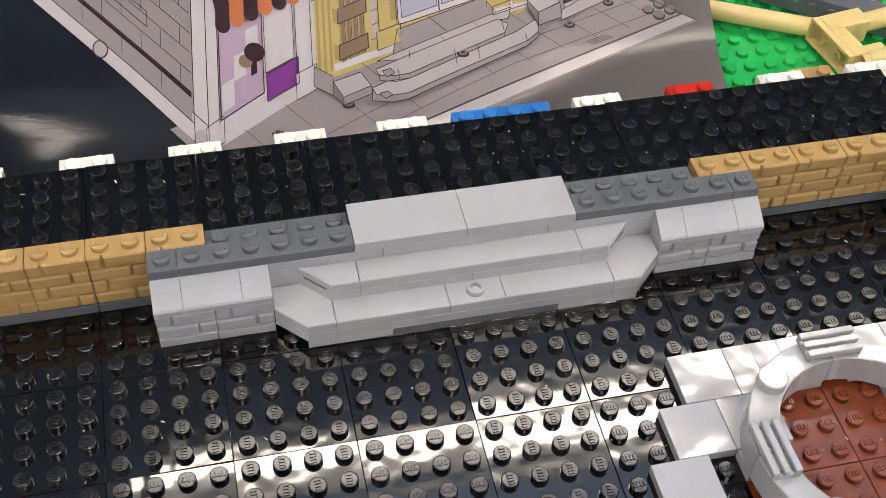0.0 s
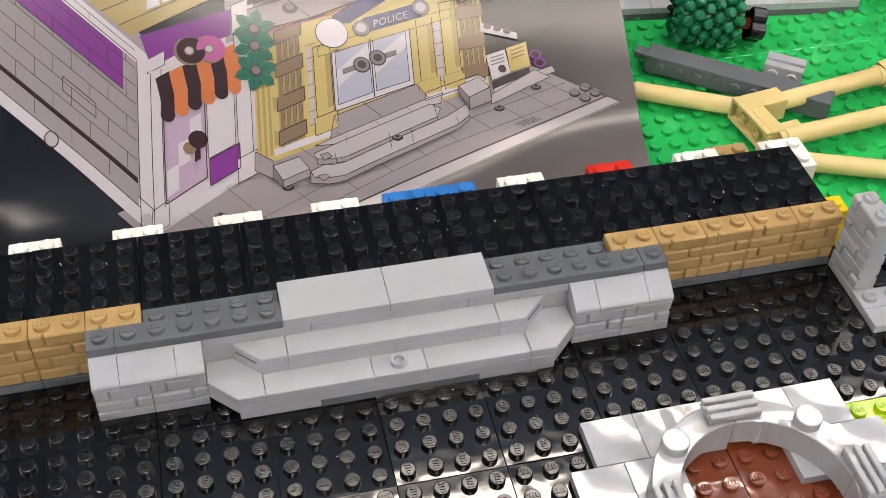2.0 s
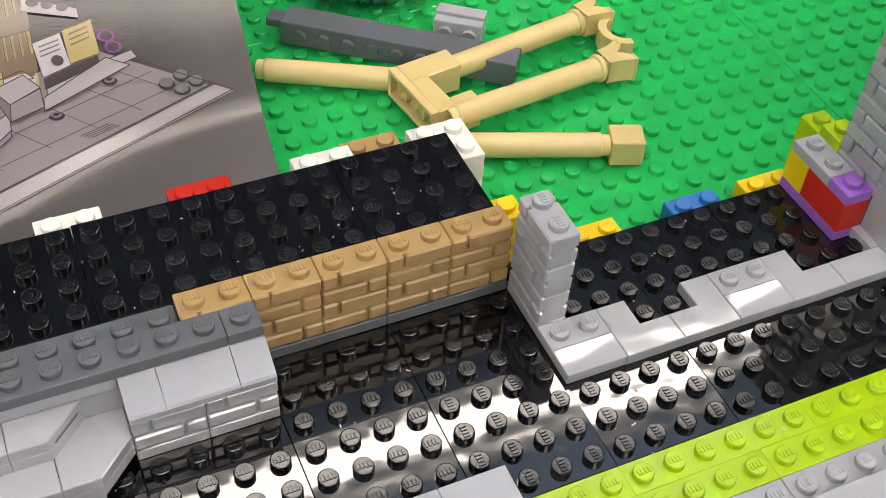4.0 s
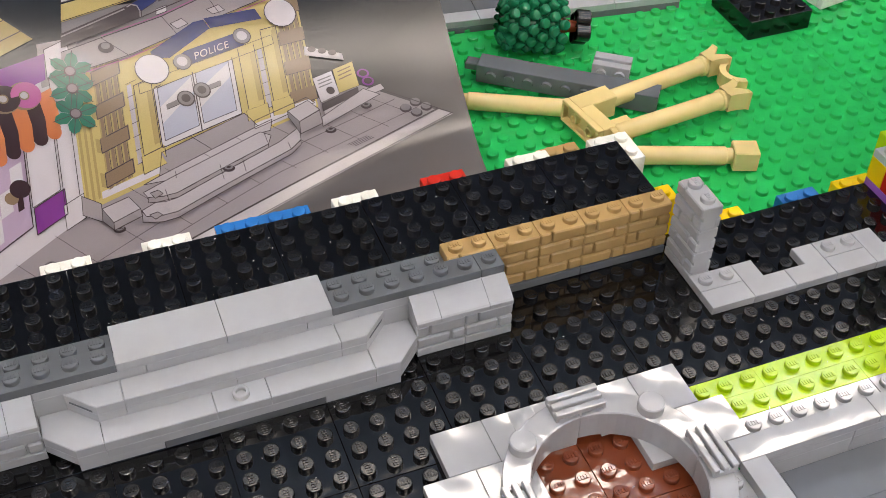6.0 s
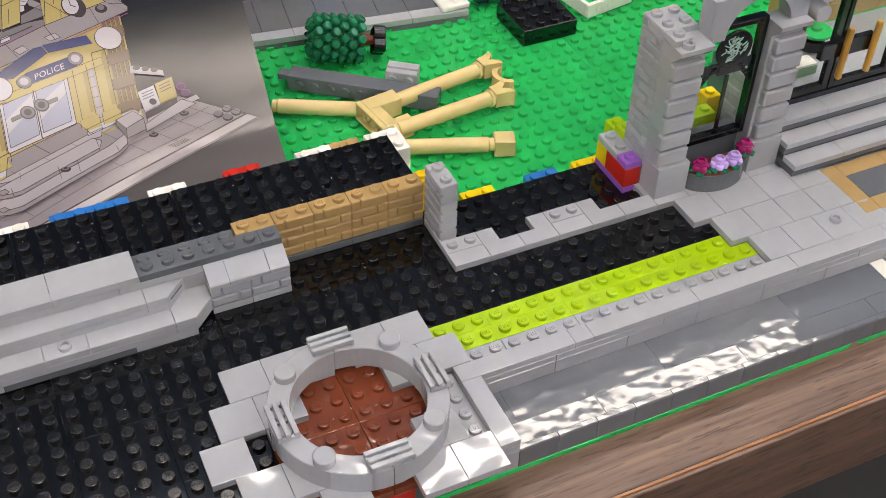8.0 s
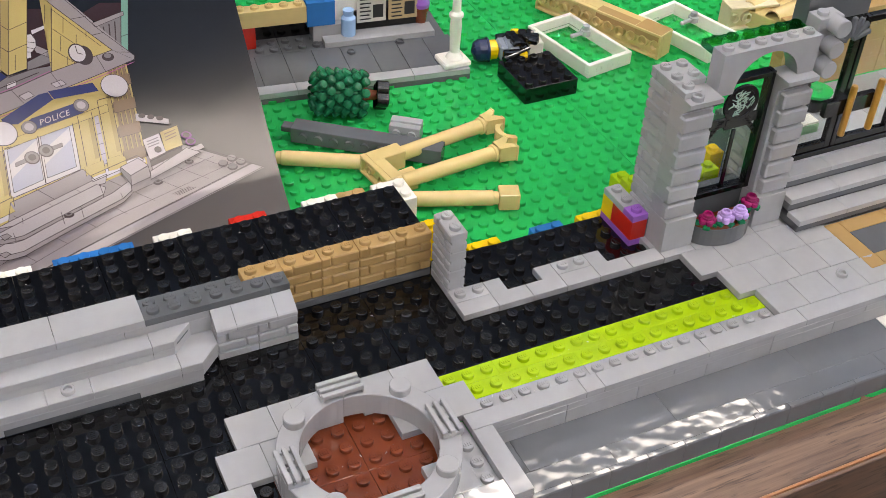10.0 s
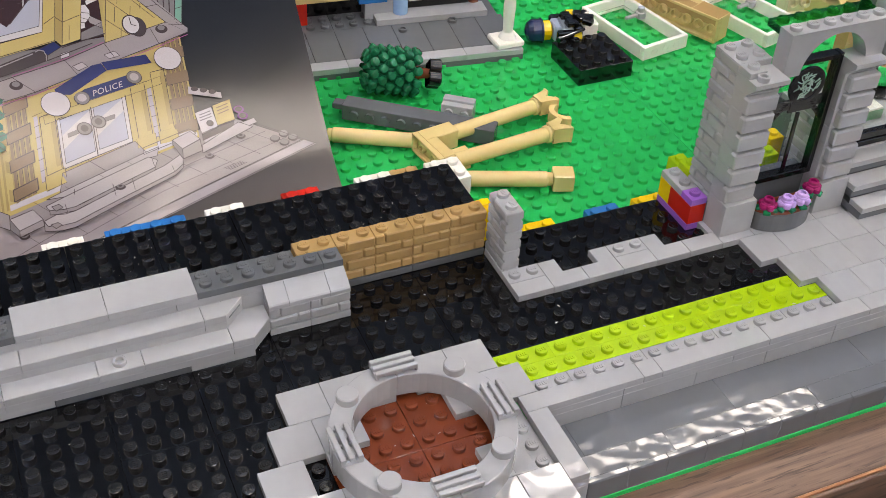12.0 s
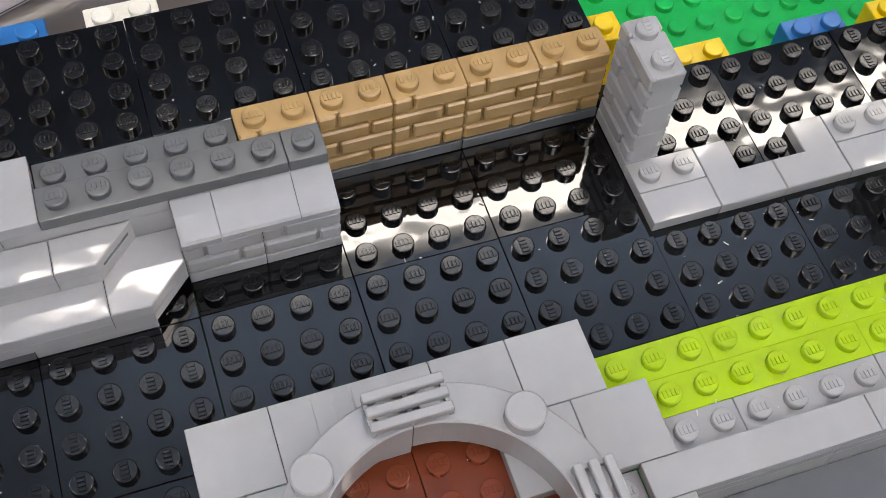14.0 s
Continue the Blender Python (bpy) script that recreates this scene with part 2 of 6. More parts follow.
    def prism(self, pts, z0, z1, b=0.03):
        """An upright prism on an outline given counter-clockwise, with a chamfered top edge."""
        cx, cy = sum(p[0] for p in pts) / len(pts), sum(p[1] for p in pts) / len(pts)
        n = len(pts)
        ins = []
        for i in range(n):
            p, a, q = Vector(pts[i]), Vector(pts[i - 1]), Vector(pts[(i + 1) % n])
            d1, d2 = (p - a).normalized(), (q - p).normalized()
            k = Vector((-d1.y - d2.y, d1.x + d2.x))
            k = k / max(0.3, k.length_squared) * 2
            ins.append((p.x + k.x * b, p.y + k.y * b))
        for i in range(n):
            j = (i + 1) % n
            self.face([(*pts[i], z0), (*pts[j], z0), (*pts[j], z1 - b), (*pts[i], z1 - b)])
            self.face([(*pts[i], z1 - b), (*pts[j], z1 - b), (*ins[j], z1), (*ins[i], z1)])
        self.face([(*p, z1) for p in ins])
        self.face([(*p, z0) for p in reversed(pts)])
        return self

    def extrude_x(self, prof, x0, x1):
        """A profile of (y, z), counter-clockwise seen from +x, drawn out along x."""
        n = len(prof)
        for i in range(n):
            j = (i + 1) % n
            self.face([(x0, *prof[i]), (x0, *prof[j]), (x1, *prof[j]), (x1, *prof[i])][::-1])
        self.face([(x1, *p) for p in prof])
        self.face([(x0, *p) for p in reversed(prof)])
        return self

    def mesh(self, name, mat):
        me = bpy.data.meshes.new(name)
        me.from_pydata([(p[0] * S, p[1] * S, p[2] * S) for p in self.v], [], self.f)
        me.polygons.foreach_set("use_smooth", self.s)
        me.materials.append(mat)
        me.update()
        return me


def thing(name, x, y, z, label, category, group="", kind=""):
    ob = new(name)
    ob.empty_display_size = S
    ob.location = (x * S, y * S, z * S)
    return tagged(ob, label, category, group, kind)


def place(name, me, parent, x, y, z, label="", turn=(0, 0, 0)):
    ob = new(name, me)
    ob.parent = parent
    at = Vector((x * S, y * S, z * S)) - (parent.location if parent else Vector())
    ob.location, ob.rotation_euler = at, turn
    return tagged(ob, label)


def part(name, build, mat, parent, label="", x=0, y=0, z=0):
    """One mesh under a thing; the build's points are in the world's studs, moved by x, y, z."""
    return place(name, build.mesh(name, mat), parent, x, y, z, label)


def subpart(name, build, mat, owner, label=""):
    """A piece of a part, in the same frame as that part."""
    ob = new(name, build.mesh(name, mat))
    ob.parent = owner
    return tagged(ob, label)


def lone(name, build, mat, label, category, x=0, y=0, z=0, group="", kind="", turn=0):
    """A thing of one mesh with its own origin at x, y, z."""
    ob = new(name, build.mesh(name, mat))
    ob.location = (x * S, y * S, z * S)
    ob.rotation_euler = (0, 0, radians(turn))
    return tagged(ob, label, category, group, kind)


KEPT = {}
GAP = 0.009


def brick(parent, x0, y0, z0, x1, y1, z1, mat, studs=True, name="", label="", mark=True, tilt=0.0, bare=(), gap=GAP):
    """A plate, tile or brick on the grid; alike ones share a mesh. bare: studs left off, as (column, row)."""
    w, d, h = x1 - x0, y1 - y0, z1 - z0
    kind = name or ("plate" if h < 0.6 and studs else "tile" if h < 0.6 else "brick")
    key = (round(w, 3), round(d, 3), round(h, 3), mat.name, studs, kind, mark, tuple(bare), gap)
    if key not in KEPT:
        bev = 0.012 if mat is BLACK or gap < GAP else 0.019
        gap = 0.006 if mat is BLACK else gap
        b = Build().box(gap, gap, 0, w - gap, d - gap, h, bev)
        if not studs and h < 0.6:
            b.dish(gap + bev, gap + bev, w - gap - bev, d - gap - bev, h, 0.004 if gap < GAP else 0.011 * min(2, w, d))
        if studs:
            for i in range(int(round(w))):
                for j in range(int(round(d))):
                    if (i, j) not in bare:
                        b.stud(i + 0.5, j + 0.5, h, mark)
        KEPT[key] = b.mesh(kind, mat)
    turn = (random.uniform(-tilt, tilt), random.uniform(-tilt, tilt), 0)
    return place(kind, KEPT[key], parent, x0, y0, z0, label, turn)


def masonry(parent, x, y, z, mat, turn=0, length=2, both=False, flip=False, studs=True):
    """A brick whose long side carries two courses of raised blocks; it runs along x, its face to -y, before it is turned."""
    key = ("masonry", mat.name, length, both, flip, studs)
    if key not in KEPT:
        b = Build().box(GAP + 0.006, 0.13, 0, length - GAP - 0.006, 1 - (0.13 if both else GAP + 0.006), 1.196, 0.02)
        cuts = ((0.07, 0.55, 0.7), (0.68, 1.2, 0.26)) if not flip else ((0.07, 0.55, 0.3), (0.68, 1.2, 0.74))
        for z0, z1, sh in cuts:
            for a, c in ((GAP, length * sh - 0.03), (length * sh + 0.03, length - GAP)):
                if z1 > 1:
                    b.box(a, 0.0, z0, c, 0.99, z1, 0.055)
                else:
                    b.box(a, 0.0, z0, c, 0.3, z1, 0.055)
                    if both:
                        b.box(a, 0.7, z0, c, 1.0, z1, 0.055)
        if studs:
            for i in range(length):
                b.stud(i + 0.5, 0.5, 1.2, True)
        KEPT[key] = b.mesh("masonry_brick", mat)
    return place("masonry_brick", KEPT[key], parent, x, y, z, "", (0, 0, radians(turn)))

# ---- room and table ----
WALLPAINT = plain("wall_paint", (0.34, 0.37, 0.43))
# the ceiling's blue stands in for daylight, reflected as sheen in black plates
CEILTINT = plain("daylight_tinted_ceiling", (0.4, 0.54, 0.77))
CARPET = plain("floor_covering", (0.035, 0.033, 0.032))


def slab(name, x0, y0, z0, x1, y1, z1, mat, label, category):
    ob = new(name, Build().box(x0 / S, y0 / S, z0 / S, x1 / S, y1 / S, z1 / S, 0.01).mesh(name, mat))
    return tagged(ob, label, category, "", "structure")


slab("floor", -3, -3, -0.87, 4.5, 4.5, -0.77, CARPET, "dark floor under the table", "floor")
slab("ceiling", -3, -3, 2.33, 4.5, 4.5, 2.43, CEILTINT, "plain ceiling with blue daylight put into its colour", "ceiling")
slab("wall_north", -3, 4.5, -0.87, 4.5, 4.6, 2.43, WALLPAINT, "plain painted wall", "wall")
slab("wall_south", -3, -3.1, -0.87, 4.5, -3, 2.43, WALLPAINT, "plain painted wall", "wall")
slab("wall_west", -3.1, -3.1, -0.87, -3, 4.6, 2.43, WALLPAINT, "plain painted wall", "wall")
slab("wall_east", 4.5, -3.1, -0.87, 4.6, 4.6, 2.43, WALLPAINT, "plain painted wall", "wall")

FIXTURE = plain("white_enamel", (0.7, 0.7, 0.7), 0.35)
for ly, lw in ((1.15, 0.033), (-0.12, 0.033), (-1.39, 0.033), (-2.66, 0.033)):
    for x0, x1 in ((-2.9, -1.15), (-0.45, 1.6), (2.3, 4.2)):
        lamp = thing("ceiling_light", (x0 + x1) / 2 / S, ly / S, 2.33 / S, "long white fluorescent light hung below the ceiling, switched on", "ceiling light", "ceiling lights")
        part("diffuser", Build().box(x0 / S, (ly - lw) / S, 1.9 / S, x1 / S, (ly + lw) / S, 1.95 / S, 0.5), TUBEGLOW, lamp, "glowing lamp cover")
        # unseen glowing strips added on both sides to widen the tube's reflection
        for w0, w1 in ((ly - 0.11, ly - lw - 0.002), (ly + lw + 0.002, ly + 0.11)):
            part("side_cover", Build().box(x0 / S, w0 / S, 1.935 / S, x1 / S, w1 / S, 1.945 / S, 0.3), HALOGLOW, lamp, "added dim blue glow beside the lamp")
        for lx in (x0 - 0.02, x1 + 0.002):
            part("end_cap", Build().box(lx / S, (ly - 0.115) / S, 1.89 / S, (lx + 0.018) / S, (ly + 0.115) / S, 1.96 / S, 0.3), FIXTURE, lamp)
        for lx in (x0 + 0.25, x1 - 0.25):
            part("hanger", Build().box(lx / S, (ly - 0.006) / S, 1.951 / S, (lx + 0.012) / S, (ly + 0.006) / S, 2.33 / S, 0.1), FIXTURE, lamp)

table = thing("table", 0, 0, -94, "brown wood-grain laminate table with a worn front edge", "table")
WOOD = wood()
part("tabletop", Build().box(-120, -17.95, -3.8, 130, 110, -1.86, 0.05), WOOD, table)
part("edge_band", Build().box(-120, -18.3, -7.4, 130, -18.11, -1.95, 0.09), WOOD, table, "brown wood-grain edge band")
part("worn_edge", Build().box(-120, -18.108, -3.8, 130, -17.952, -1.868, 0.03), plain("worn_orange_edge", (0.34, 0.145, 0.06), 0.4), table, "worn orange-brown edge line")
for lx in (-112, 118):
    for ly in (-10, 100):
        part("leg", Build().box(lx, ly, -95, lx + 6, ly + 6, -3.8, 0.3), CARPET, table)

# ---- green baseplates ----
def baseplate(x0, y0, area, label):
    ob = thing("baseplate", x0 + 16, y0 + 16, -1.85, label, "baseplate", "green baseplates")
    r, rim = 0.5, []
    for k, (cx, cy) in enumerate(((x0 + 31.98 - r, y0 + 31.92 - r), (x0 + 0.02 + r, y0 + 31.92 - r), (x0 + 0.02 + r, y0 - 0.06 + r), (x0 + 31.98 - r, y0 - 0.06 + r))):
        rim += [(cx + r * math.cos(math.pi * (k / 2 + i / 10)), cy + r * math.sin(math.pi * (k / 2 + i / 10))) for i in range(6)]
    part("sheet", Build().prism(rim, -1.85, -1.6, 0.015), GREEN, ob)
    b = Build()
    ax0, ay0, ax1, ay1 = area
    for i in range(int(ax0), int(ax1)):
        for j in range(int(ay0), int(ay1)):
            b.stud(i + 0.5, j + 0.5, -1.6, n=12)
    tagged(part("studs", b, GREEN, ob), kind="stuff")
    return ob


baseplate(-15, -15, (-7, 1, 17, 17), "bright green studded baseplate carrying the model and loose parts")
baseplate(-15, 17, (-5, 17, 17, 40), "bright green studded baseplate behind, partly under the booklet")
baseplate(17, -15, (17, -4, 34, 17), "bright green studded baseplate under the arched window")
baseplate(17, 17, (17, 17, 44, 46), "bright green studded baseplate holding loose window frames")
baseplate(-47, -15, (-42, 6, -28, 11), "bright green studded baseplate under the black plates")

# ---- black floor in front ----
floor = thing("studded_floor", -16, -7, -0.4, "glossy black floor of square studded plates, slightly dusty", "plate floor")
for i in range(-12, 4):
    for j, y in enumerate((-3, -7, -11, -15)):
        x = 4 * i
        if y <= -11 and x >= -12:
            continue
        brick(floor, x, y, -0.4, x + 4, y + 4, 0, BLACK, mark=random.choice((True, True, "turned")), tilt=0.010)
under = thing("support_layer", -16, -7, -1.6, "hidden dark bricks carrying the floor plates", "brick")
part("brick", Build().box(-47.9, -14.9, -1.6, -12.1, 0.9, -0.42, 0.02), DARK, under)
part("brick", Build().box(-11.9, -6.9, -1.6, 0.9, 0.9, -0.42, 0.02), DARK, under)
part("brick", Build().box(1.1, -10.9, -1.6, 15.9, 0.9, -0.42, 0.02), DARK, under)
part("brick", Build().box(-11.8, -14.9, -1.6, -3.1, -7.1, -0.42, 0.02), DARK, under)

lawn = thing("lawn_strip", 6, -8, -0.4, "bright lime strip of thin studded plates", "plates")
for a, c in ((-3, 0), (0, 6), (6, 14)):
    brick(lawn, a, -8, -0.4, c, -7, 0, LIME, gap=0.0)
for a, c in ((-2, 4), (4, 8), (8, 15)):
    brick(lawn, a, -9, -0.4, c, -8, 0, LIME, gap=0.0)

kerb = thing("pavement_kerb", 6, -10.5, -0.4, "light grey kerb of tiles beside a studded row", "kerb")
for a, c in ((-2, 0), (0, 4), (4, 8), (8, 12), (12, 15)):
    brick(kerb, a, -10, -0.4, c, -9, 0, GREY)
for a, c in ((-3, 3), (3, 4), (4, 10), (10, 16), (16, 22), (22, 28), (28, 34)):
    brick(kerb, a, -11, 0, c, -10, 0.4, GREY, False)
for a, c in ((-2, 2), (2, 8), (8, 14), (14, 20), (20, 26), (26, 34)):
    brick(kerb, a, -11, -0.4, c, -10, 0, GREY, False, "plate")
for a in range(-2, 34, 4):
    brick(kerb, a, -11, -1.6, a + 4, -10, -0.4, GREY, False)
brick(kerb, -3, -15, 0, -2, -11, 0.4, GREY, False)
brick(kerb, -3, -15, -0.4, -2, -11, 0, GREY, False, "plate")
brick(kerb, -3, -15, -1.6, -2, -11, -0.4, GREY, False)
brick(kerb, -4, -14, -0.4, -3, -10, 0, GREY)
brick(kerb, -4, -14, -1.6, -3, -10, -0.4, GREY, False)

road = thing("road_channel", 14, -13, -1.6, "sunken glossy dark grey roadway with low side panels", "road")
for a, c in ((-2, -1), (-1, 7), (7, 15), (15, 23), (23, 31), (31, 34)):
    brick(road, a, -13, -1.6, c, -11, -1.2, ROADGREY, False, tilt=0.001, gap=0.004)
for a, c in ((-2, 3), (3, 11), (11, 19), (19, 27), (27, 34)):
    brick(road, a, -14.62, -1.6, c, -13, -1.2, ROADGREY, False, tilt=0.001, gap=0.004)
PANEL = Build().extrude_x([(0, 0), (0.36, 0), (0.36, 1.12), (0.28, 1.2), (0.06, 1.2), (0, 1.12)], 0.014, 1.986).mesh("panel", ROADGREY)
for a in range(-2, 34, 2):
    place("panel", PANEL, road, a, -15, -1.6)
brick(road, 21.0, -12.7, -1.2, 21.9, -11.01, -1.16, WHITE, False, "stripe", "white road marking")

# ---- round planter ----
CX, CY = -8, -11
ring = thing("round_planter", CX, CY, -0.4, "light grey round planter kerb around reddish brown soil plates", "planter")
for i in range(2):
    for j in range(2):
        brick(ring, CX - 4 + 4 * i, CY - 4 + 4 * j, -0.4, CX + 4 * i, CY + 4 * j, 0, BROWN, True, "soil_plate", tilt=0.003)


def quarter(a0):
    b, n = Build(), 14
    pts = [math.radians(a0 + 0.25 + 89.5 * k / n) for k in range(n + 1)]
    ring_pts = lambda r, z, t: (CX + r * math.cos(t), CY + r * math.sin(t), z)
    prof = [(4.0, 0.4), (4.0, 1.56), (3.96, 1.6), (3.04, 1.6), (3.0, 1.56), (3.0, 0.4)]
    for k in range(n):
        t, u = pts[k], pts[k + 1]
        for (r0, z0), (r1, z1) in zip(prof, prof[1:]):
            b.face([ring_pts(r0, z0, t), ring_pts(r0, z0, u), ring_pts(r1, z1, u), ring_pts(r1, z1, t)], False)
    for t in (pts[0], pts[-1]):
        q = [ring_pts(r, z, t) for r, z in prof]
        b.face(q if t == pts[0] else q[::-1])
    for x, y in ((0.5, 3.5), (3.5, 0.5)):
        c, s = round(math.cos(math.radians(a0))), round(math.sin(math.radians(a0)))
        b.stud(CX + c * x - s * y, CY + s * x + c * y, 1.6)
    me = b.mesh("curved_brick", GREY)
    me.polygons.foreach_set("use_smooth", [len(p.vertices) == 4 and 0 for p in me.polygons])
    return place("curved_brick", me, ring, 0, 0, 0)


def grille(x, y, turn, z=1.6):
    if "grille" not in KEPT:
        b = Build()
        for k in (-0.37, 0, 0.37):
            b.box(-0.98, k - 0.115, 0.16, 0.98, k + 0.115, 0.42, 0.03)
        for c in (-0.5, 0.5):
            b.lathe(c, 0, 0.02, ((0.3, 0), (0.3, 0.2)), 14)
        b.box(-0.98, -0.48, 0.03, -0.86, 0.48, 0.24, 0.02)
        b.box(0.86, -0.48, 0.03, 0.98, 0.48, 0.24, 0.02)
        b.box(-0.06, -0.48, 0.03, 0.06, 0.48, 0.24, 0.02)
        KEPT["grille"] = b.mesh("grille", GREY)
    return place("grille", KEPT["grille"], ring, x, y, z, "slotted grille tile", (0, 0, radians(turn)))


for a in (0, 90, 180, 270):
    quarter(a)
    c, s = math.cos(radians(a)), math.sin(radians(a))
    grille(CX + 3.5 * c, CY + 3.5 * s, a + 90)
CAPDISC = Build().lathe(0, 0, 0, ((0.49, 0), (0.49, 0.36)), 22, False).lathe(0, 0, 0, ((0.49, 0.36), (0.45, 0.4)), 22).mesh("round_cap", GREY)
for sx in (-1, 1):
    for sy in (-1, 1):
        place("round_cap", CAPDISC, ring, CX + 2.5 * sx, CY + 2.5 * sy, 1.6)

paving = thing("planter_paving", CX, -11, 0, "stepped light grey square paving tiles around the planter", "paving")
for x, y in ((-13, -8), (-11, -8), (-7, -8), (-5, -8), (-14, -10), (-12, -10), (-15, -12), (-14, -14), (-12, -14), (-11, -16), (-7, -16), (-5, -16), (-4, -10), (-6, -10), (-6, -14), (-10, -8)):
    brick(paving, x, y, 0, x + 2, y + 2, 0.4, GREY, False, tilt=0.003)
brick(paving, -9, -7, 0, -7, -6, 0.4, GREY, False)
brick(paving, -12, -11, 0, -11, -10.02, 0.4, GREY, False)
brick(paving, -5, -14, 0, -4, -11.8, 0.4, GREY, False)
lone("stray_plate", Build().box(0.01, 0.01, 0, 0.99, 0.99, 0.4).stud(0.5, 0.5, 0.4), BROWN, "single reddish brown studded plate in the floor edge", "plate", -12.5, -15.2, -0.4)
lone("support_brick", Build().box(0.02, 0.02, 0, 1.98, 0.98, 1.2), RED, "bright red brick under the planter edge", "brick", -9, -15, -1.6, "coloured support bricks")

# ---- entrance steps ----
steps = thing("entrance_steps", -19, -1, 0, "light grey entrance stairs with chamfered ends and low side walls", "entrance steps")
SLOPE = {}


def curved_slope(x0, x1):
    w = x1 - x0
    if w not in SLOPE:
        prof = [(0, 0), (1, 0), (1, 0.8), (0.95, 0.795), (0.6, 0.61), (0.06, 0.27), (0, 0.2)]
        SLOPE[w] = Build().extrude_x(prof, GAP, w - GAP).mesh("curved_slope", GREY)
    place("curved_slope", SLOPE[w], steps, x0, -2, 1.6)


for sx in (-30, -12):
    brick(steps, sx, -2, 0, sx + 2, -1, 0.4, GREY, False, "plate")
    brick(steps, sx + 2, -2, 0, sx + 4, -1, 0.4, GREY, False, "plate")
    for k in (0, 2):
        masonry(steps, sx + k, -2, 0.4, GREY, studs=False)
    for a, c in ((0, 1), (1, 3), (3, 4)):
        curved_slope(sx + a, sx + c)
for a, c in ((-30, -29), (-29, -23), (-15, -9), (-9, -8)):
    brick(steps, a, -1, 2.4, c, 0, 2.8, DARK)
for a, c in ((-28, -23), (-15, -10)):
    brick(steps, a, 0, 2.0, c, 1, 2.4, DARK)
for a, c in ((-23, -19), (-19, -15)):
    brick(steps, a, -1, 2.4, c, 1, 2.8, GREY, False)
for a, c in ((-30, -26), (-26, -22), (-22, -16), (-16, -12), (-12, -8)):
    brick(steps, a, -0.99, 2.0, c, 0, 2.4, GREY, False, "plate")
for a, c in ((-30, -24), (-24, -14), (-14, -8)):
    brick(steps, a, -0.98, 0.4, c, 0, 2.0, GREY, False)
brick(steps, -30, -1, 0, -8, 0, 0.4, GREY, False, "plate")


def tread(z, x0, x1, yb, yf, cut, joints, name):
    """A step of stacked plates with cut corners."""
    edge = [x0, *joints, x1]
    for k, (a, c) in enumerate(zip(edge, edge[1:])):
        a, c = a + GAP, c - GAP
        pts = [(a, yf), (c, yf), (c, yb), (a, yb)]
        if k == 0:
            pts = [(a + cut, yf), (c, yf), (c, yb), (a, yb), (a, yf + cut)]
        elif k == len(edge) - 2:
            pts = [(a, yf), (c - cut, yf), (c, yf + cut), (c, yb), (a, yb)]
        part(name, Build().prism(pts, z, z + 0.4), GREY, steps)


tread(1.6, -25, -13, -0.985, -2, 1.0, (-23, -15), "step_tile")
tread(1.2, -25, -13, -0.985, -2, 1.0, (-23, -19, -15), "step_plate")
tread(0.8, -26, -12, -0.985, -3, 1.0, (-24, -20, -18, -14), "step_tile")
tread(0.4, -26, -12, -0.985, -3, 1.0, (-24, -14), "step_plate")
for a, c in ((-25, -22), (-16, -13)):
    brick(steps, a, -2.98, 0, c, -2, 0.4, GREY, False, "plate")
brick(steps, -22, -2.99, 0, -16, -2, 0.395, DARK, False, "plate", "dark grey base plate")
for sx, dx in ((-25, 1), (-13, -1)):
    m = Matrix.Translation((sx + 0.5 * dx, -1.5, 1.63)) @ Matrix.Rotation(radians(-45 * dx), 4, "Z")
    part("notch", Build().box(-0.5, -0.012, 0, 0.5, 0.05, 0.09, 0.01, m), DARK, steps, "dark slot under the cut corner")
cup = Build().lathe(-19, -2.5, 1.2, ((0.31, 0), (0.31, 0.19)), 20, False).lathe(-19, -2.5, 1.2, ((0.31, 0.19), (0.28, 0.22), (0.2, 0.22), (0.18, 0.19), (0.18, 0.05)), 20)
part("hollow_stud", cup, GREY, steps)

# ---- tan walls ----
for nm, xa, n in (("right", -10, 5), ("left", -28, 10)):
    wall = thing("brick_wall", xa, 0.5, 0, "dark tan wall of brick-patterned blocks on a dark grey plate", "brick wall", "tan walls")
    for k in range(n):
        x = xa + 2 * k if nm == "right" else xa - 2 - 2 * k
        for lv in range(2):
            masonry(wall, x, 0, 0.4 + 1.2 * lv, TAN, studs=lv == 1)
    for k in range(3 if nm == "right" else 6):
        a = -4 * k - 4 if nm == "right" else -32 - 4 * k
        brick(wall, a, 0, 0, a + 4, 1, 0.4, DARK, False, "plate")

# ---- upper floor and its supports ----
deck = thing("upper_floor", -24, 3, 2.0, "black studded upper floor plates laid on coloured bricks", "plate floor")
for i in range(-12, 0):
    brick(deck, 4 * i, 1, 2.0, 4 * i + 4, 5, 2.4, BLACK, mark=random.choice((True, True, "turned")), tilt=0.006)


def support(x0, y0, x1, y1, top, mat, label, base=-1.6):
    b = Build()
    for i in range(int(x1 - x0)):
        for j in range(int(y1 - y0)):
            b.stud(i + 0.5, j + 0.5, top - base)
    z = 0
    while z < top - base - 0.01:
        h = min(1.2, top - base - z)
        b.box(GAP, GAP, z, x1 - x0 - GAP, y1 - y0 - GAP, z + h, 0.03)
        z += 1.2
    return lone("support_brick", b, mat, label, "brick", x0, y0, base, "coloured support bricks")


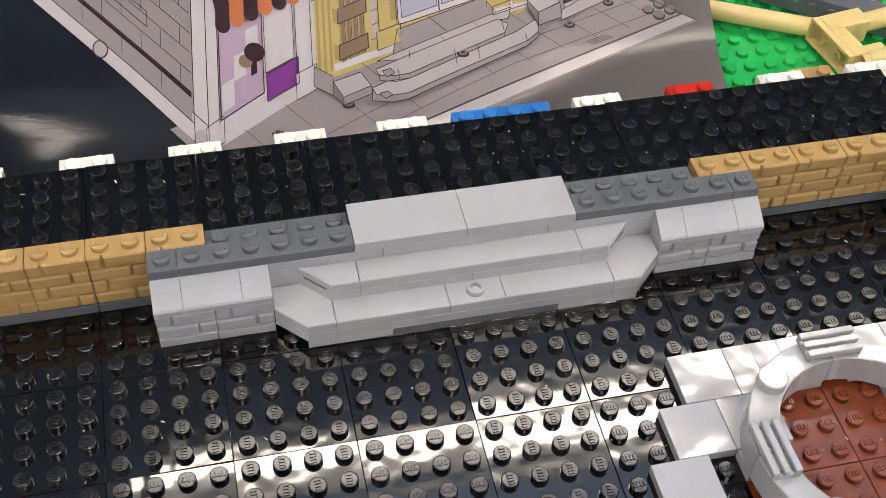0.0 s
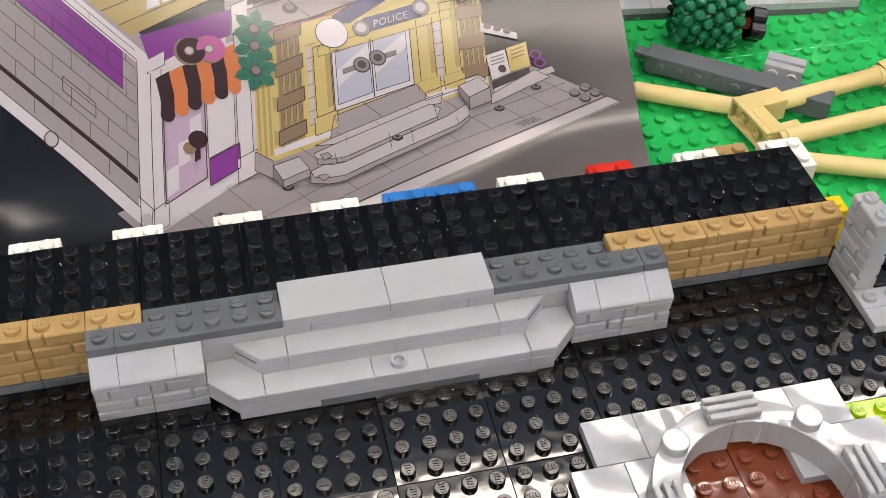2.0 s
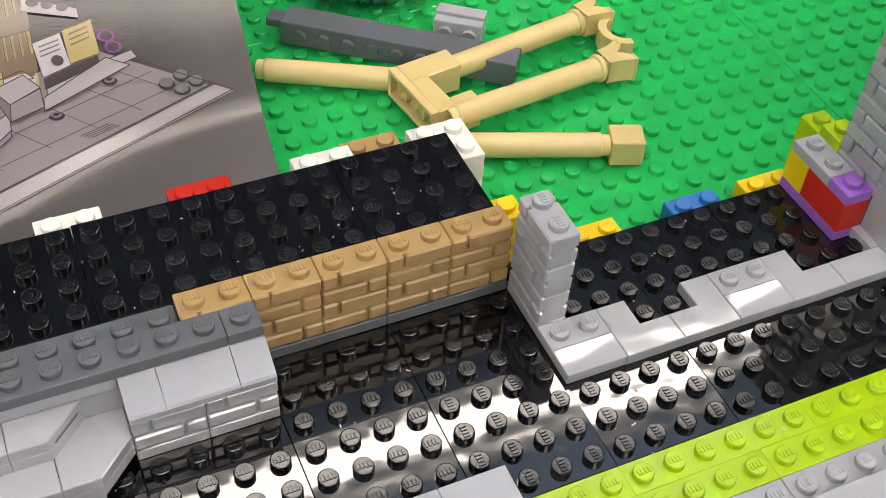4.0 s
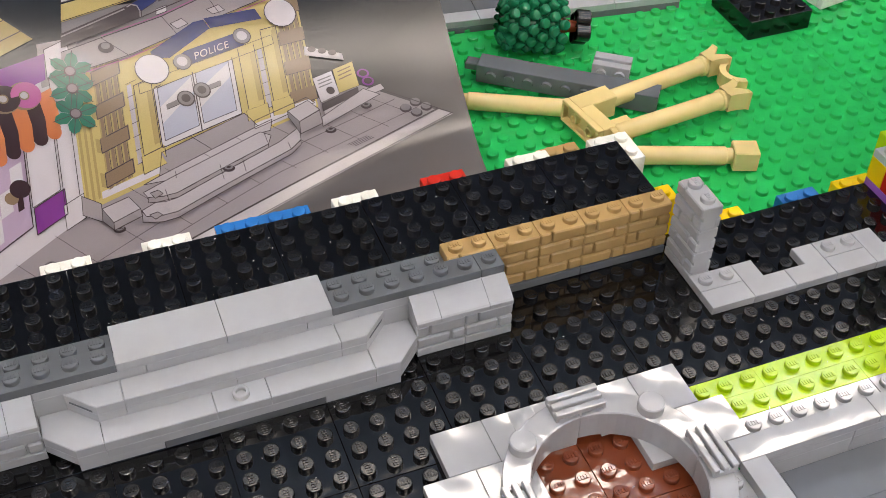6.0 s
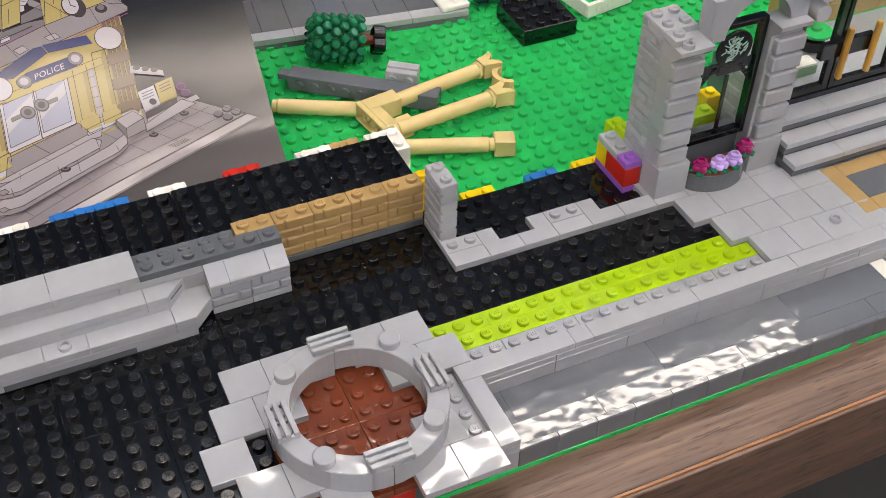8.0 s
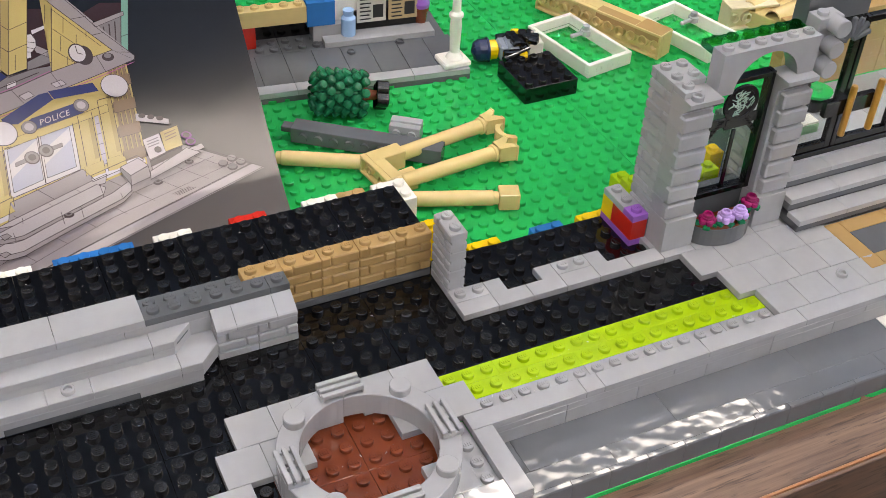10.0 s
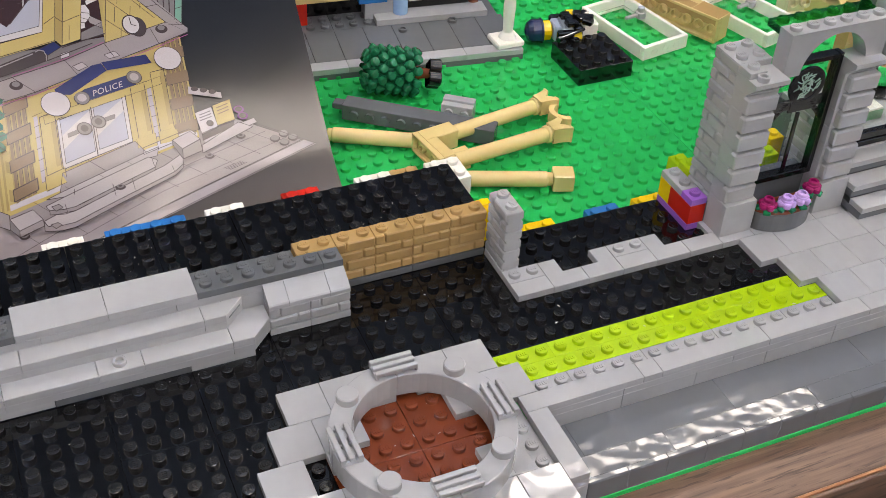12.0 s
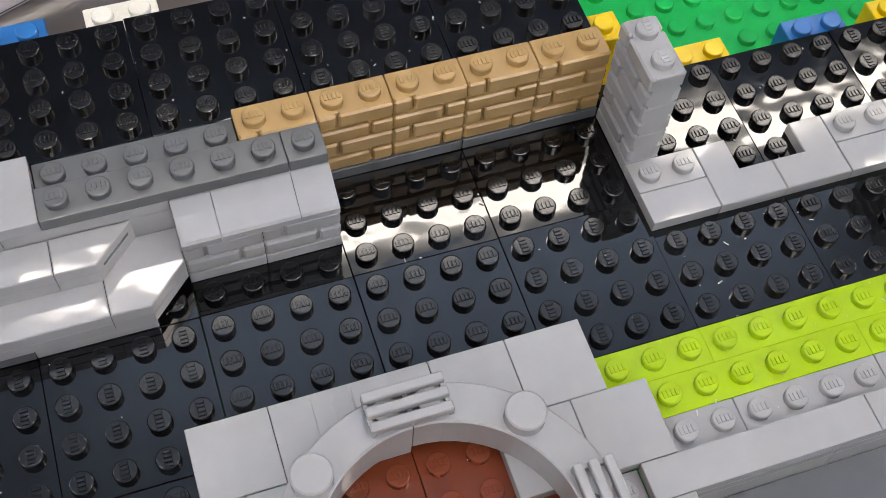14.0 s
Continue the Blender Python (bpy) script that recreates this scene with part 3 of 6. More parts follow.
for x in (-37, -33, -29, -25, -21, -13, -5):
    support(x, 4, x + 2, 6, 2.0, WHITE, "white support bricks under the black upper floor")
support(-18, 4, -14, 6, 2.0, BLUE, "blue support bricks under the black upper floor")
support(-9, 4, -7, 6, 2.0, RED, "red support bricks under the black upper floor")
support(-1, 4, 1, 6, 2.0, WHITE, "white support bricks at the end of the upper floor")
support(0, 1, 1, 2, 2.0, YELLOW, "narrow yellow support column beside the grey pillar")
support(3, 1, 5, 2, -0.4, YELLOW, "yellow brick along the black floor edge")
support(7, 1, 9, 2, -0.4, BLUE, "blue brick along the black floor edge")
support(10, 1, 12, 2, -0.4, YELLOW, "yellow brick along the black floor edge")
support(-3, 6, -1, 7, 1.2, TAN, "dark tan brick behind the upper floor")
support(-47, 4, -41, 6, 2.0, YELLOW, "pale yellow bricks under the black upper floor")
lone("support_brick", Build().box(-48, 1.2, -1.6, -0.1, 3.8, 1.98, 0.02), BLACK, "hidden dark bricks under the upper floor", "brick")

# ---- pillar and low ledge ----
pillar = thing("brick_pillar", 0.5, -1, 0.4, "light grey brick-patterned pillar standing on a thin plate", "pillar")
for lv in range(3):
    masonry(pillar, 0, 0, 0.4 + 1.2 * lv, GREY, -90, both=True, studs=lv == 2)
ledge = thing("ledge_tiles", 5, -3, 0, "light grey ledge of tiles edging the black floor", "tiles")
brick(ledge, 0, -3, 0, 2, -2, 0.4, GREY)
brick(ledge, 0, -2, 0, 1, 0, 0.4, GREY, False, "plate")
brick(ledge, 0, -4, 0, 2, -3, 0.4, GREY, False)


def corner_tile(pts):
    part("corner_tile", Build().prism(pts, 0, 0.4), GREY, ledge)


g = GAP
corner_tile([(2 + g, -4 + g), (4 - g, -4 + g), (4 - g, -3 - g), (3 - g, -3 - g), (3 - g, -2 - g), (2 + g, -2 - g)])
corner_tile([(4 + g, -4 + g), (6 - g, -4 + g), (6 - g, -2 - g), (5 + g, -2 - g), (5 + g, -3 - g), (4 + g, -3 - g)])
brick(ledge, 6, -3, 0, 8, -2, 0.4, GREY)
brick(ledge, 6, -4, 0, 8, -3, 0.4, GREY, False)
corner_tile([(8 + g, -4 + g), (10 - g, -4 + g), (10 - g, -3 - g), (9 - g, -3 - g), (9 - g, -2 - g), (8 + g, -2 - g)])
brick(ledge, 10, -4, 0, 12, -3, 0.4, GREY, False)
brick(ledge, 11.7, -3, 0, 14, -1.5, 0.4, GREY, False)

# ---- dust on the black plates ----
flecks = Build()
for k in range(260):
    x, y, z = (random.uniform(-34, 15), random.uniform(-10.8, 0.6), 0.004) if k % 3 else (random.uniform(-40, -0.5), random.uniform(1.1, 4.9), 2.404)
    r, a = random.uniform(0.012, 0.035), random.uniform(0, 3.1)
    m = Matrix.Translation((x, y, z)) @ Matrix.Rotation(a, 4, "Z")
    flecks.box(-r * random.choice((1, 1, 1, 4)), -r * 0.6, 0, r, r * 0.6, 0.012, 0.003, m)
lone("dust_flecks", flecks, plain("grey_lint", (0.5, 0.49, 0.47)), "tiny pale dust flecks scattered over the black plates", "dust", kind="stuff")

# ---- plaza in front of the arched window ----
plaza = thing("plaza_paving", 21, -7, 0, "light grey plaza paved with flush rectangular tiles", "paving")
for y, edges in ((-6, (13, 15, 18, 20)), (-8, (14, 16, 18, 20, 22)), (-10, (15, 17, 19, 21, 23)), (-4, (12, 14, 16, 18, 20))):
    for a, c in zip(edges, edges[1:]):
        brick(plaza, a, y, 0, c, y + (2 if y > -10 else 2), 0.4, GREY, False, tilt=0.002)
for a, y in ((20, -6), (23, -10), (26, -10), (29, -10)):
    brick(plaza, a, y, 0, a + (2 if y == -6 else 3), y + (2 if y == -6 else 1), 0.4, GREY, False)
for x0, y0, x1, y1 in ((22, -9, 23, -5), (23, -6, 26, -5), (23, -9, 26, -8), (26, -9, 27, -5)):
    brick(plaza, x0, y0, 0, x1, y1, 0.4, TAN, False, label="dark tan border tile")
brick(plaza, 23, -8, 0, 26, -6, 0.4, DARK, False, label="dark grey square tile")
brick(plaza, 27, -9, 0, 33, -5, 0.4, GREY, False)
brick(plaza, 16, -10, -0.4, 33, -2, 0, GREY, False, "plate")
cup = Build().lathe(20.05, -8.8, 0.4, ((0.31, 0), (0.31, 0.19)), 20, False).lathe(20.05, -8.8, 0.4, ((0.31, 0.19), (0.28, 0.22), (0.2, 0.22), (0.18, 0.19), (0.18, 0.05)), 20)
part("hollow_stud", cup, GREY, plaza)
part("brick", Build().box(16.1, -9.9, -1.6, 33, 3, -0.42, 0.02), DARK, plaza)

# ---- arched window wall ----
tower = thing("arched_window_wall", 16, -2, 0.4, "light grey brick wall with an arched black window and stacked corner blocks", "building wall")


def pier(x, side):
    """A pier with a plinth, a smooth shaft and protruding corner blocks on its front."""
    brick(tower, x, -3.55, 0.4, x + 2, -2, 2.4, GREY, False, "plinth")
    for k in range(6):
        z = 2.4 + 1.08 * k
        brick(tower, x, -3, z, x + 2, -2, z + 1.08, GREY, False)
        a = x - 0.06 if side < 0 else x + 0.2
        part("corner_block", Build().box(a, -3.42, z + 0.07, a + 1.86, -2.9, z + 0.99, 0.09), GREY, tower)
    prof = [(-2, 8.88), (-2, 9.7), (-3.6, 9.7), (-3.6, 9.45), (-3.0, 8.88)]
    part("corbel", Build().extrude_x(prof[::-1], x, x + 2), GREY, tower)


pier(12, -1)
pier(18, 1)
for k in range(7):
    masonry(tower, 12, 0, 1.6 + 1.2 * k, GREY, -90, studs=False)
    brick(tower, 13, -2, 1.6 + 1.2 * k, 14, 0, 2.8 + 1.2 * k, GREY, False)
brick(tower, 12, -2, 0.4, 14, 0, 1.6, DARK, False)
for a, b2, c, d in ((12, -2, 14, 0), (12, -3, 13, -2)):
    brick(tower, a, b2, 9.7 if b2 == -3 else 10.0, c, d, 10.05, GREY, True, "cap_plate")
cup = Build().lathe(12.65, -3.2, 9.7, ((0.31, 0), (0.31, 0.25)), 20, False).lathe(12.65, -3.2, 9.7, ((0.31, 0.25), (0.28, 0.28), (0.2, 0.28), (0.18, 0.25), (0.18, 0.1)), 20)
part("hollow_stud", cup, GREY, tower)


def arch_mesh(x0, x1, z0, z1, r, y0, y1, mat, name):
    b, n, cx = Build(), 20, (x0 + x1) / 2
    inner = [(cx - r * math.cos(math.pi * k / n), z0 + r * math.sin(math.pi * k / n)) for k in range(n + 1)]
    for k in range(n):
        (ax, az), (cx2, cz) = inner[k], inner[k + 1]
        b.face([(ax, y0, az), (ax, y0, z1), (cx2, y0, z1), (cx2, y0, cz)][::-1])
        b.face([(ax, y1, az), (ax, y1, z1), (cx2, y1, z1), (cx2, y1, cz)])
        b.face([(ax, y0, az), (cx2, y0, cz), (cx2, y1, cz), (ax, y1, az)][::-1], True)
    b.box(x0, y0, z0, cx - r + 0.001, y1, z1 - 0.005, 0.001).box(cx + r - 0.001, y0, z0, x1, y1, z1 - 0.005, 0.001)
    b.face([(x0, y0, z1), (x1, y0, z1), (x1, y1, z1), (x0, y1, z1)])
    for i in range(int(x1 - x0)):
        b.stud(x0 + i + 0.5, (y0 + y1) / 2, z1, True)
    return part(name, b, mat, tower)


arch_mesh(14, 20, 9.4, 11.76, 2.0, -3, -2, GREY, "arch")
hedge = Build().box(14, -1.95, 11.3, 20, -1, 11.7)
for i in range(6):
    hedge.stud(14.5 + i, -1.5, 11.7)
part("glass_plate", hedge, GREENGLASS, tower, "clear dark green studded plate")
win = thing("arched_window", 16, -2.3, 2.6, "black framed lattice window with a round ornament", "window")
bars = Build()
for x0, z0, x1, z1 in ((14.02, 2.6, 14.3, 9.9), (17.7, 2.6, 17.98, 9.9), (14.3, 2.6, 17.7, 2.95), (14.3, 9.6, 17.7, 9.9)):
    bars.box(x0, -2.6, z0, x1, -2.05, z1, 0.03)
frame_part = part("window_frame", bars, BLACK, win)
lat = Build()
for x in (16.25,):
    lat.box(x - 0.13, -2.42, 2.95, x + 0.08, -2.28, 6.6, 0.02)
for a in range(20):
    t = 2 * math.pi * a / 20
    m = Matrix.Translation((16.3, -2.35, 8.2)) @ Matrix.Rotation(-t, 4, "Y") @ Matrix.Translation((0.95, 0, 0))
    lat.box(-0.13, -0.08, -0.17, 0.13, 0.08, 0.17, 0.02, m)
for sx in (-1, 1):
    for k in range(8):
        t = math.pi * k / 16
        m = Matrix.Translation((16 + sx * (1.75 - 1.0 * math.sin(t)), -2.35, 6.0 + 1.1 * math.sin(t) + 0.3 * k / 8)) @ Matrix.Rotation(sx * (1.2 - t), 4, "Y")
        lat.box(-0.22, -0.07, -0.12, 0.22, 0.07, 0.12, 0.02, m)
lat.box(14.25, -2.4, 6.9, 15.6, -2.3, 7.5, 0.04).box(17.0, -2.4, 6.9, 17.75, -2.3, 7.5, 0.04).box(15.5, -2.4, 6.7, 17.1, -2.3, 7.3, 0.04)
subpart("lattice", lat, BLACK, frame_part)
rose = Build()
for k in range(44):
    r, t = 0.14 + 0.62 * random.random(), random.uniform(0, 6.28)
    m = Matrix.Translation((16.3 + r * math.cos(t), -2.4, 8.2 + r * math.sin(t))) @ Matrix.Rotation(random.uniform(0, 3.1), 4, "Y")
    rose.box(-0.17, -0.02, -0.025, 0.17, 0.02, 0.025, 0.005, m)
part("ornament", rose, plastic("pale_green_print", (0.35, 0.5, 0.42), 0.3), win, "pale speckled round ornament")
disc = Matrix.Translation((16.3, -2.36, 8.2)) @ Matrix.Rotation(radians(90), 4, "X")
part("roundel", Build().lathe(0, 0, 0, ((0.85, -0.02), (0.85, 0.02)), 24, True, disc), BLACK, win)
pane = subpart("pane", Build().box(14.3, -2.24, 2.95, 17.7, -2.2, 9.6, 0.005), CLEAR, frame_part)
pane.visible_shadow = False
brick(tower, 14, -2.2, 0.4, 18, -1.2, 2.6, DARK, False, "sill_brick")

# flower box
box_ = thing("flower_box", 16, -3.2, 0.4, "rounded dark grey flower box with pink and lavender flowers", "flower box")
half = [(16 + 2.0 * math.cos(t), -2.9 - 1.4 * math.sin(t)) for t in [math.pi * k / 16 for k in range(17)]]
part("planter_body", Build().prism(half[::-1], 0.4, 1.5, 0.03), DARK, box_)
half2 = [(16 + 1.96 * math.cos(t), -2.9 - 1.36 * math.sin(t)) for t in [math.pi * k / 16 for k in range(17)]]
part("soil_plate", Build().prism(half2[::-1], 1.5, 1.7, 0.02), BROWN, box_, "reddish brown top plate")


def flower(x, y, z, mat):
    b = Build()
    for k in range(5):
        t = 2 * math.pi * k / 5 + x
        b.lathe(x + 0.3 * math.cos(t), y + 0.3 * math.sin(t), z + 0.06, ((0.1, -0.08), (0.2, 0), (0.23, 0.12), (0.21, 0.24), (0.14, 0.3)), 10)
    b.lathe(x, y, z + 0.1, ((0.34, 0), (0.34, 0.28), (0.32, 0.34), (0.29, 0.36)), 16, False)
    b.lathe(x, y, z + 0.46, ((0.29, 0), (0.29, 0.13), (0.26, 0.17), (0.18, 0.17), (0.17, 0.02)), 16)
    fl = thing("flower", x, y, 1.7, "small plastic flower on green leaves in the box", "flower", "flowers in the box")
    part("petals", b, mat, fl)
    leaf = Build().lathe(x, y, 1.7, ((0.14, 0), (0.14, z - 1.4)), 8, False)
    for k in range(4):
        t = math.pi * k / 2 + 0.5 + x
        m = Matrix.Translation((x + 0.32 * math.cos(t), y + 0.32 * math.sin(t), z - 0.02)) @ Matrix.Rotation(t, 4, "Z") @ Matrix.Rotation(0.3, 4, "Y")
        leaf.box(-0.26, -0.2, -0.1, 0.26, 0.2, 0.1, 0.06, m)
    part("leaves", leaf, LEAF, fl, "green leaf base")


for x, y, z, mat in ((14.6, -3.7, 1.85, MAGENTA), (15.55, -4.0, 1.95, PALE), (16.5, -4.0, 1.95, PALE), (17.45, -3.6, 2.2, MAGENTA)):
    flower(x, y, z, mat)

# entrance stairs beside the window and the glazed doors
stair = thing("side_stairs", 26, -3.5, 0.4, "light and dark grey stairs up to glazed doors", "stairs")
for k in range(3):
    brick(stair, 20.1, -4.9 + k, 0.4 + 0.8 * k, 33, -1, 0.85 + 0.8 * k, DARK, False, "riser")
    for a, c in ((20.1, 23.5), (23.5, 28), (28, 33)):
        brick(stair, a, -5.0 + k, 0.85 + 0.8 * k, c, -3.9 + k, 1.2 + 0.8 * k, GREY, False)
brick(stair, 20.1, -2, 2.8, 33, 0, 3.0, GREY, False)
doors = thing("glazed_doors", 26, -1.7, 3.0, "black framed glass double doors with gold handles", "door")
door_frame = Build().box(20.9, -2.0, 2.95, 28.7, -1.45, 3.3, 0.03).box(28.45, -2.0, 3.3, 28.8, -1.45, 11.8, 0.03).box(20.75, -2.0, 3.3, 21.0, -1.45, 11.8, 0.03)
part("door_frame", door_frame, BLACK, doors, "black door frame with a low sill")
for x0, x1, hx, m0, m1 in ((21.05, 24.0, 23.9, 22.5, 24.1), (24.1, 28.4, 25.85, 24.4, 26.05)):
    leaf_ = Build().box(x0, -1.9, 3.32, x0 + 0.3, -1.5, 11.5, 0.03).box(x1 - 0.4, -1.9, 3.32, x1, -1.5, 11.5, 0.03)
    leaf_.box(x0 + 0.3, -1.9, 3.32, x1 - 0.4, -1.5, 3.75, 0.03).box(x0 + 0.3, -1.9, 11.1, x1 - 0.4, -1.5, 11.5, 0.03)
    leaf = part("door_leaf", leaf_, BLACK, doors, "black door leaf")
    subpart("pane", Build().box(x0 + 0.3, -1.74, 3.75, x1 - 0.4, -1.7, 11.1, 0.005), CLEAR, leaf).visible_shadow = False
    subpart("handle", Build().lathe(hx, -2.55, 4.5, ((0.17, 0), (0.2, 0.05), (0.2, 3.1), (0.16, 3.2)), 14), GOLD, leaf, "gold door handle")
    subpart("handle_mount", Build().box(m0, -2.35, 5.75, m1, -1.91, 6.75, 0.05), BLACK, leaf)

# entrance hall behind the doors
hall = thing("hall_floor", 28, 2, -1.6, "light grey hall floor behind the glazed doors", "paving")
part("brick", Build().box(21.3, 0.05, -1.59, 36, 5, 2.38, 0.02), DARK, hall)
for a, c in ((21.3, 25.3), (25.3, 29.3), (29.3, 33.3), (33.3, 36)):
    brick(hall, a, 0.05, 2.4, c, 4.5, 2.8, GREY, False)
hall_wall = thing("hall_wall", 30, 4.7, 2.8, "dark tan back wall of the entrance hall", "building wall")
for k in range(4):
    for a in (25.2, 29.2, 33.2):
        brick(hall_wall, a, 4.55, 2.8 + 1.2 * k, a + 4, 5.5, 4.0 + 1.2 * k, TAN, False)
chest = thing("white_chest", 24, 0.5, 2.8, "small white box with a pale green front in the hall", "box")
part("body", Build().box(23.2, 0.12, 2.8, 24.9, 1.05, 3.62, 0.02), WHITE, chest)
part("front", Build().box(23.2, 0.06, 2.85, 24.9, 0.115, 3.5, 0.01), plastic("pale_green_plastic", (0.22, 0.42, 0.24), 0.2), chest, "pale green front panel")
pot = thing("potted_plant", 26.4, 2.5, 2.8, "black round pot with a bright green round leaf", "plant")
part("pot", Build().lathe(26.4, 2.5, 2.8, ((0.6, 0), (0.75, 0.1), (0.75, 0.75), (0.5, 0.8)), 16), BLACK, pot)
part("leaf", Build().lathe(26.7, 2.7, 3.6, ((0.3, 0), (1.0, 0.12), (1.02, 0.3), (0.35, 0.36), (0.33, 0.55)), 16), GREEN, pot, "bright green round leaf")

# round blocks and shell beside the arch
deco = thing("round_ornament_stack", 20.6, -2.6, 9.4, "light grey stack of round studs and a shell beside the arch", "ornament")
for k in range(3):
    m = Matrix.Translation((20.75 + 0.12 * k, -3.0, 9.75 + 1.15 * k)) @ Matrix.Rotation(radians(90), 4, "X")
    part("round_block", Build().lathe(0, 0, 0, ((0.5, -0.6), (0.5, 0.34), (0.46, 0.4)), 20, True, m), GREY, deco)
part("brick", Build().box(20.05, -2.6, 9.4, 21.6, -1.6, 12.4).stud(20.55, -2.1, 12.4), GREY, deco)
shell = Build()
for k in range(7):
    m = Matrix.Translation((22.2, -2.7, 10.9)) @ Matrix.Rotation(radians(-75 + 25 * k), 4, "Y")
    shell.box(-0.14, -0.2, 0.2, 0.14, 0.05, 1.35, 0.08, m)
part("shell", shell, DARK, deco, "fan-shaped shell")
part("brick", Build().box(20.2, -1.4, 10.2, 24.5, -0.4, 13.0), DARK, deco)

# coloured stack beside the wall
stack = thing("coloured_stack", 11.5, -0.5, 0, "stack of red, yellow, lavender and grey bricks", "brick stack")
brick(stack, 11, -2, 0, 12, 1, 0.4, LAVENDER, False, "plate")
brick(stack, 11, -2, 0.4, 12, 0, 1.6, RED, False)
brick(stack, 11, 0, 0.4, 12, 1, 1.6, YELLOW, False)
brick(stack, 11, -2, 1.6, 12, -1, 2.0, LAVENDER)
brick(stack, 11, -1, 1.6, 12, 1, 2.0, GREY)
for x, y, h in ((12, 0, 2.4), (13, 0, 2.0), (12, 1, 2.0)):
    support(x, y, x + 1, y + 1, h, LIME, "lime green bricks behind the grey wall", -0.4)
support(17, 1, 19, 2, 1.2, LIME, "lime green bricks behind the window")
support(19, 2, 20, 3, 1.5, YELLOW, "yellow bricks behind the window")
inner = thing("inner_pillar", 20.5, 1.5, -0.4, "light grey brick-patterned pillar behind the window", "pillar")
for lv in range(4):
    masonry(inner, 20, 2, -0.4 + 1.2 * lv, GREY, -90, both=True, studs=lv == 3)
part("brick", Build().box(20.02, 0.02, -1.6, 20.98, 1.98, -0.41, 0.02), GREY, inner)
for z0, z1, y0 in ((0.4, 1.5, -1.2), (1.5, 2.0, -1.6)):
    brick(tower, 14, y0, z0, 18, y0 + 1, z1, GREY, False, "inner_sill")

# ---- loose parts on the green ----
GZ = -1.6 + 0.21  # things lie on the stud tops


def axis(x0, y0, z0, x1, y1, z1, twist=0.0):
    """A frame whose z runs from the first point to the second; also its length."""
    d = Vector((x1 - x0, y1 - y0, z1 - z0))
    return Matrix.Translation((x0, y0, z0)) @ d.to_track_quat("Z", "Y").to_matrix().to_4x4() @ Matrix.Rotation(radians(twist), 4, "Z"), d.length


def column(a, b, label, foot, flare):
    """A round column lying on the green; foot and flare say what its two ends carry."""
    ob = thing("column", a[0], a[1], GZ, label, "column", "tan columns")
    m, n = axis(*a, *b, 20)
    part("shaft", Build().lathe(0, 0, 0, ((0.36, 0), (0.4, 0.05), (0.4, 0.3), (0.45, 0.34), (0.47, 0.4), (0.47, n - 0.35), (0.45, n - 0.3), (0.4, n - 0.25), (0.4, n)), 22, True, m), SAND, ob)
    m2, _ = axis(*a, *b, 0)
    if foot:
        part("foot_block", Build().box(-0.55, -0.55, -1.2, 0.55, 0.55, 0.02, 0.05, m2), SAND, ob)
    if flare:
        part("collar", Build().lathe(0, 0, n - 0.5, ((0.47, 0), (0.55, 0.06), (0.57, 0.14), (0.55, 0.24), (0.47, 0.3)), 20, False, m), SAND, ob)
        head = Build()
        for sg in (-1, 1):
            # half of the flaring head, from its neck to the horn at the tip
            rim = [(0.47 + 0.27 * f ** 2, n - 0.15 + 1.12 * f) for f in (0, 0.17, 0.34, 0.5, 0.65, 0.8, 0.92, 1)]
            core = [(0.0, n - 0.15 + 0.95 * f) if f < 0.7 else (0.36 * (f - 0.7) / 0.3, n + 0.66 + 0.31 * ((f - 0.7) / 0.3) ** 1.6) for f in (0, 0.15, 0.3, 0.5, 0.69, 0.8, 0.9, 1)]
            for (a0, c0), (a1, c1) in zip(zip(rim, core), zip(rim[1:], core[1:])):
                for pts, smooth in (([(a0, -0.5), (a1, -0.5), (a1, 0.5), (a0, 0.5)], True), ([(c1, -0.5), (c0, -0.5), (c0, 0.5), (c1, 0.5)], True),
                                    ([(c0, -0.5), (c1, -0.5), (a1, -0.5), (a0, -0.5)], False), ([(a0, 0.5), (a1, 0.5), (c1, 0.5), (c0, 0.5)], False)):
                    pts = [tuple(m2 @ Vector((sg * q[0], y, q[1]))) for q, y in pts]
                    head.face(pts if sg > 0 else pts[::-1], smooth)
            head.box(sg * 0.56 - 0.21, -0.54, n + 0.92, sg * 0.56 + 0.21, 0.54, n + 1.04, 0.04, m2)
        part("capital", head, SAND, ob)
    return ob


column((-3.6, 14.5, GZ + 0.46), (1.4, 11.95, GZ + 0.46), "tan column lying with its end against a square block", False, False)
column((2.9, 11.4, GZ + 0.9), (9.7, 12.75, GZ + 0.75), "tan column lying across the dark beam with a flared end", False, True)
column((1.9, 8.75, GZ + 0.9), (9.1, 9.75, GZ + 0.7), "tan column lying beside another with a flared end", False, True)
column((7.1, 5.75, GZ + 0.48), (1.3, 7.9, GZ + 0.48), "tan column lying near the white bricks with a square end", True, False)
bracket = Build().box(0.2, -1.1, 0.1, 2.5, 0, 1.35, 0.05).box(0.2, -3.1, 0.1, 1.0, -1.05, 1.35, 0.05)
for y0, y1, z0, z1 in ((-3.1, 0, 0.1, 0.28), (-3.1, 0, 1.17, 1.35), (-3.1, -2.92, 0.28, 1.17), (-0.18, 0, 0.28, 1.17)):
    bracket.box(-0.12, y0, z0, 0.22, y1, z1, 0.03)
for y in (-2.2, -0.95):
    bracket.lathe(0, 0, 0, ((0.3, 0), (0.3, 0.26), (0.2, 0.26), (0.2, 0.02)), 14, True, Matrix.Translation((0.2, y, 0.72)) @ Matrix.Rotation(radians(-90), 4, "Y"))
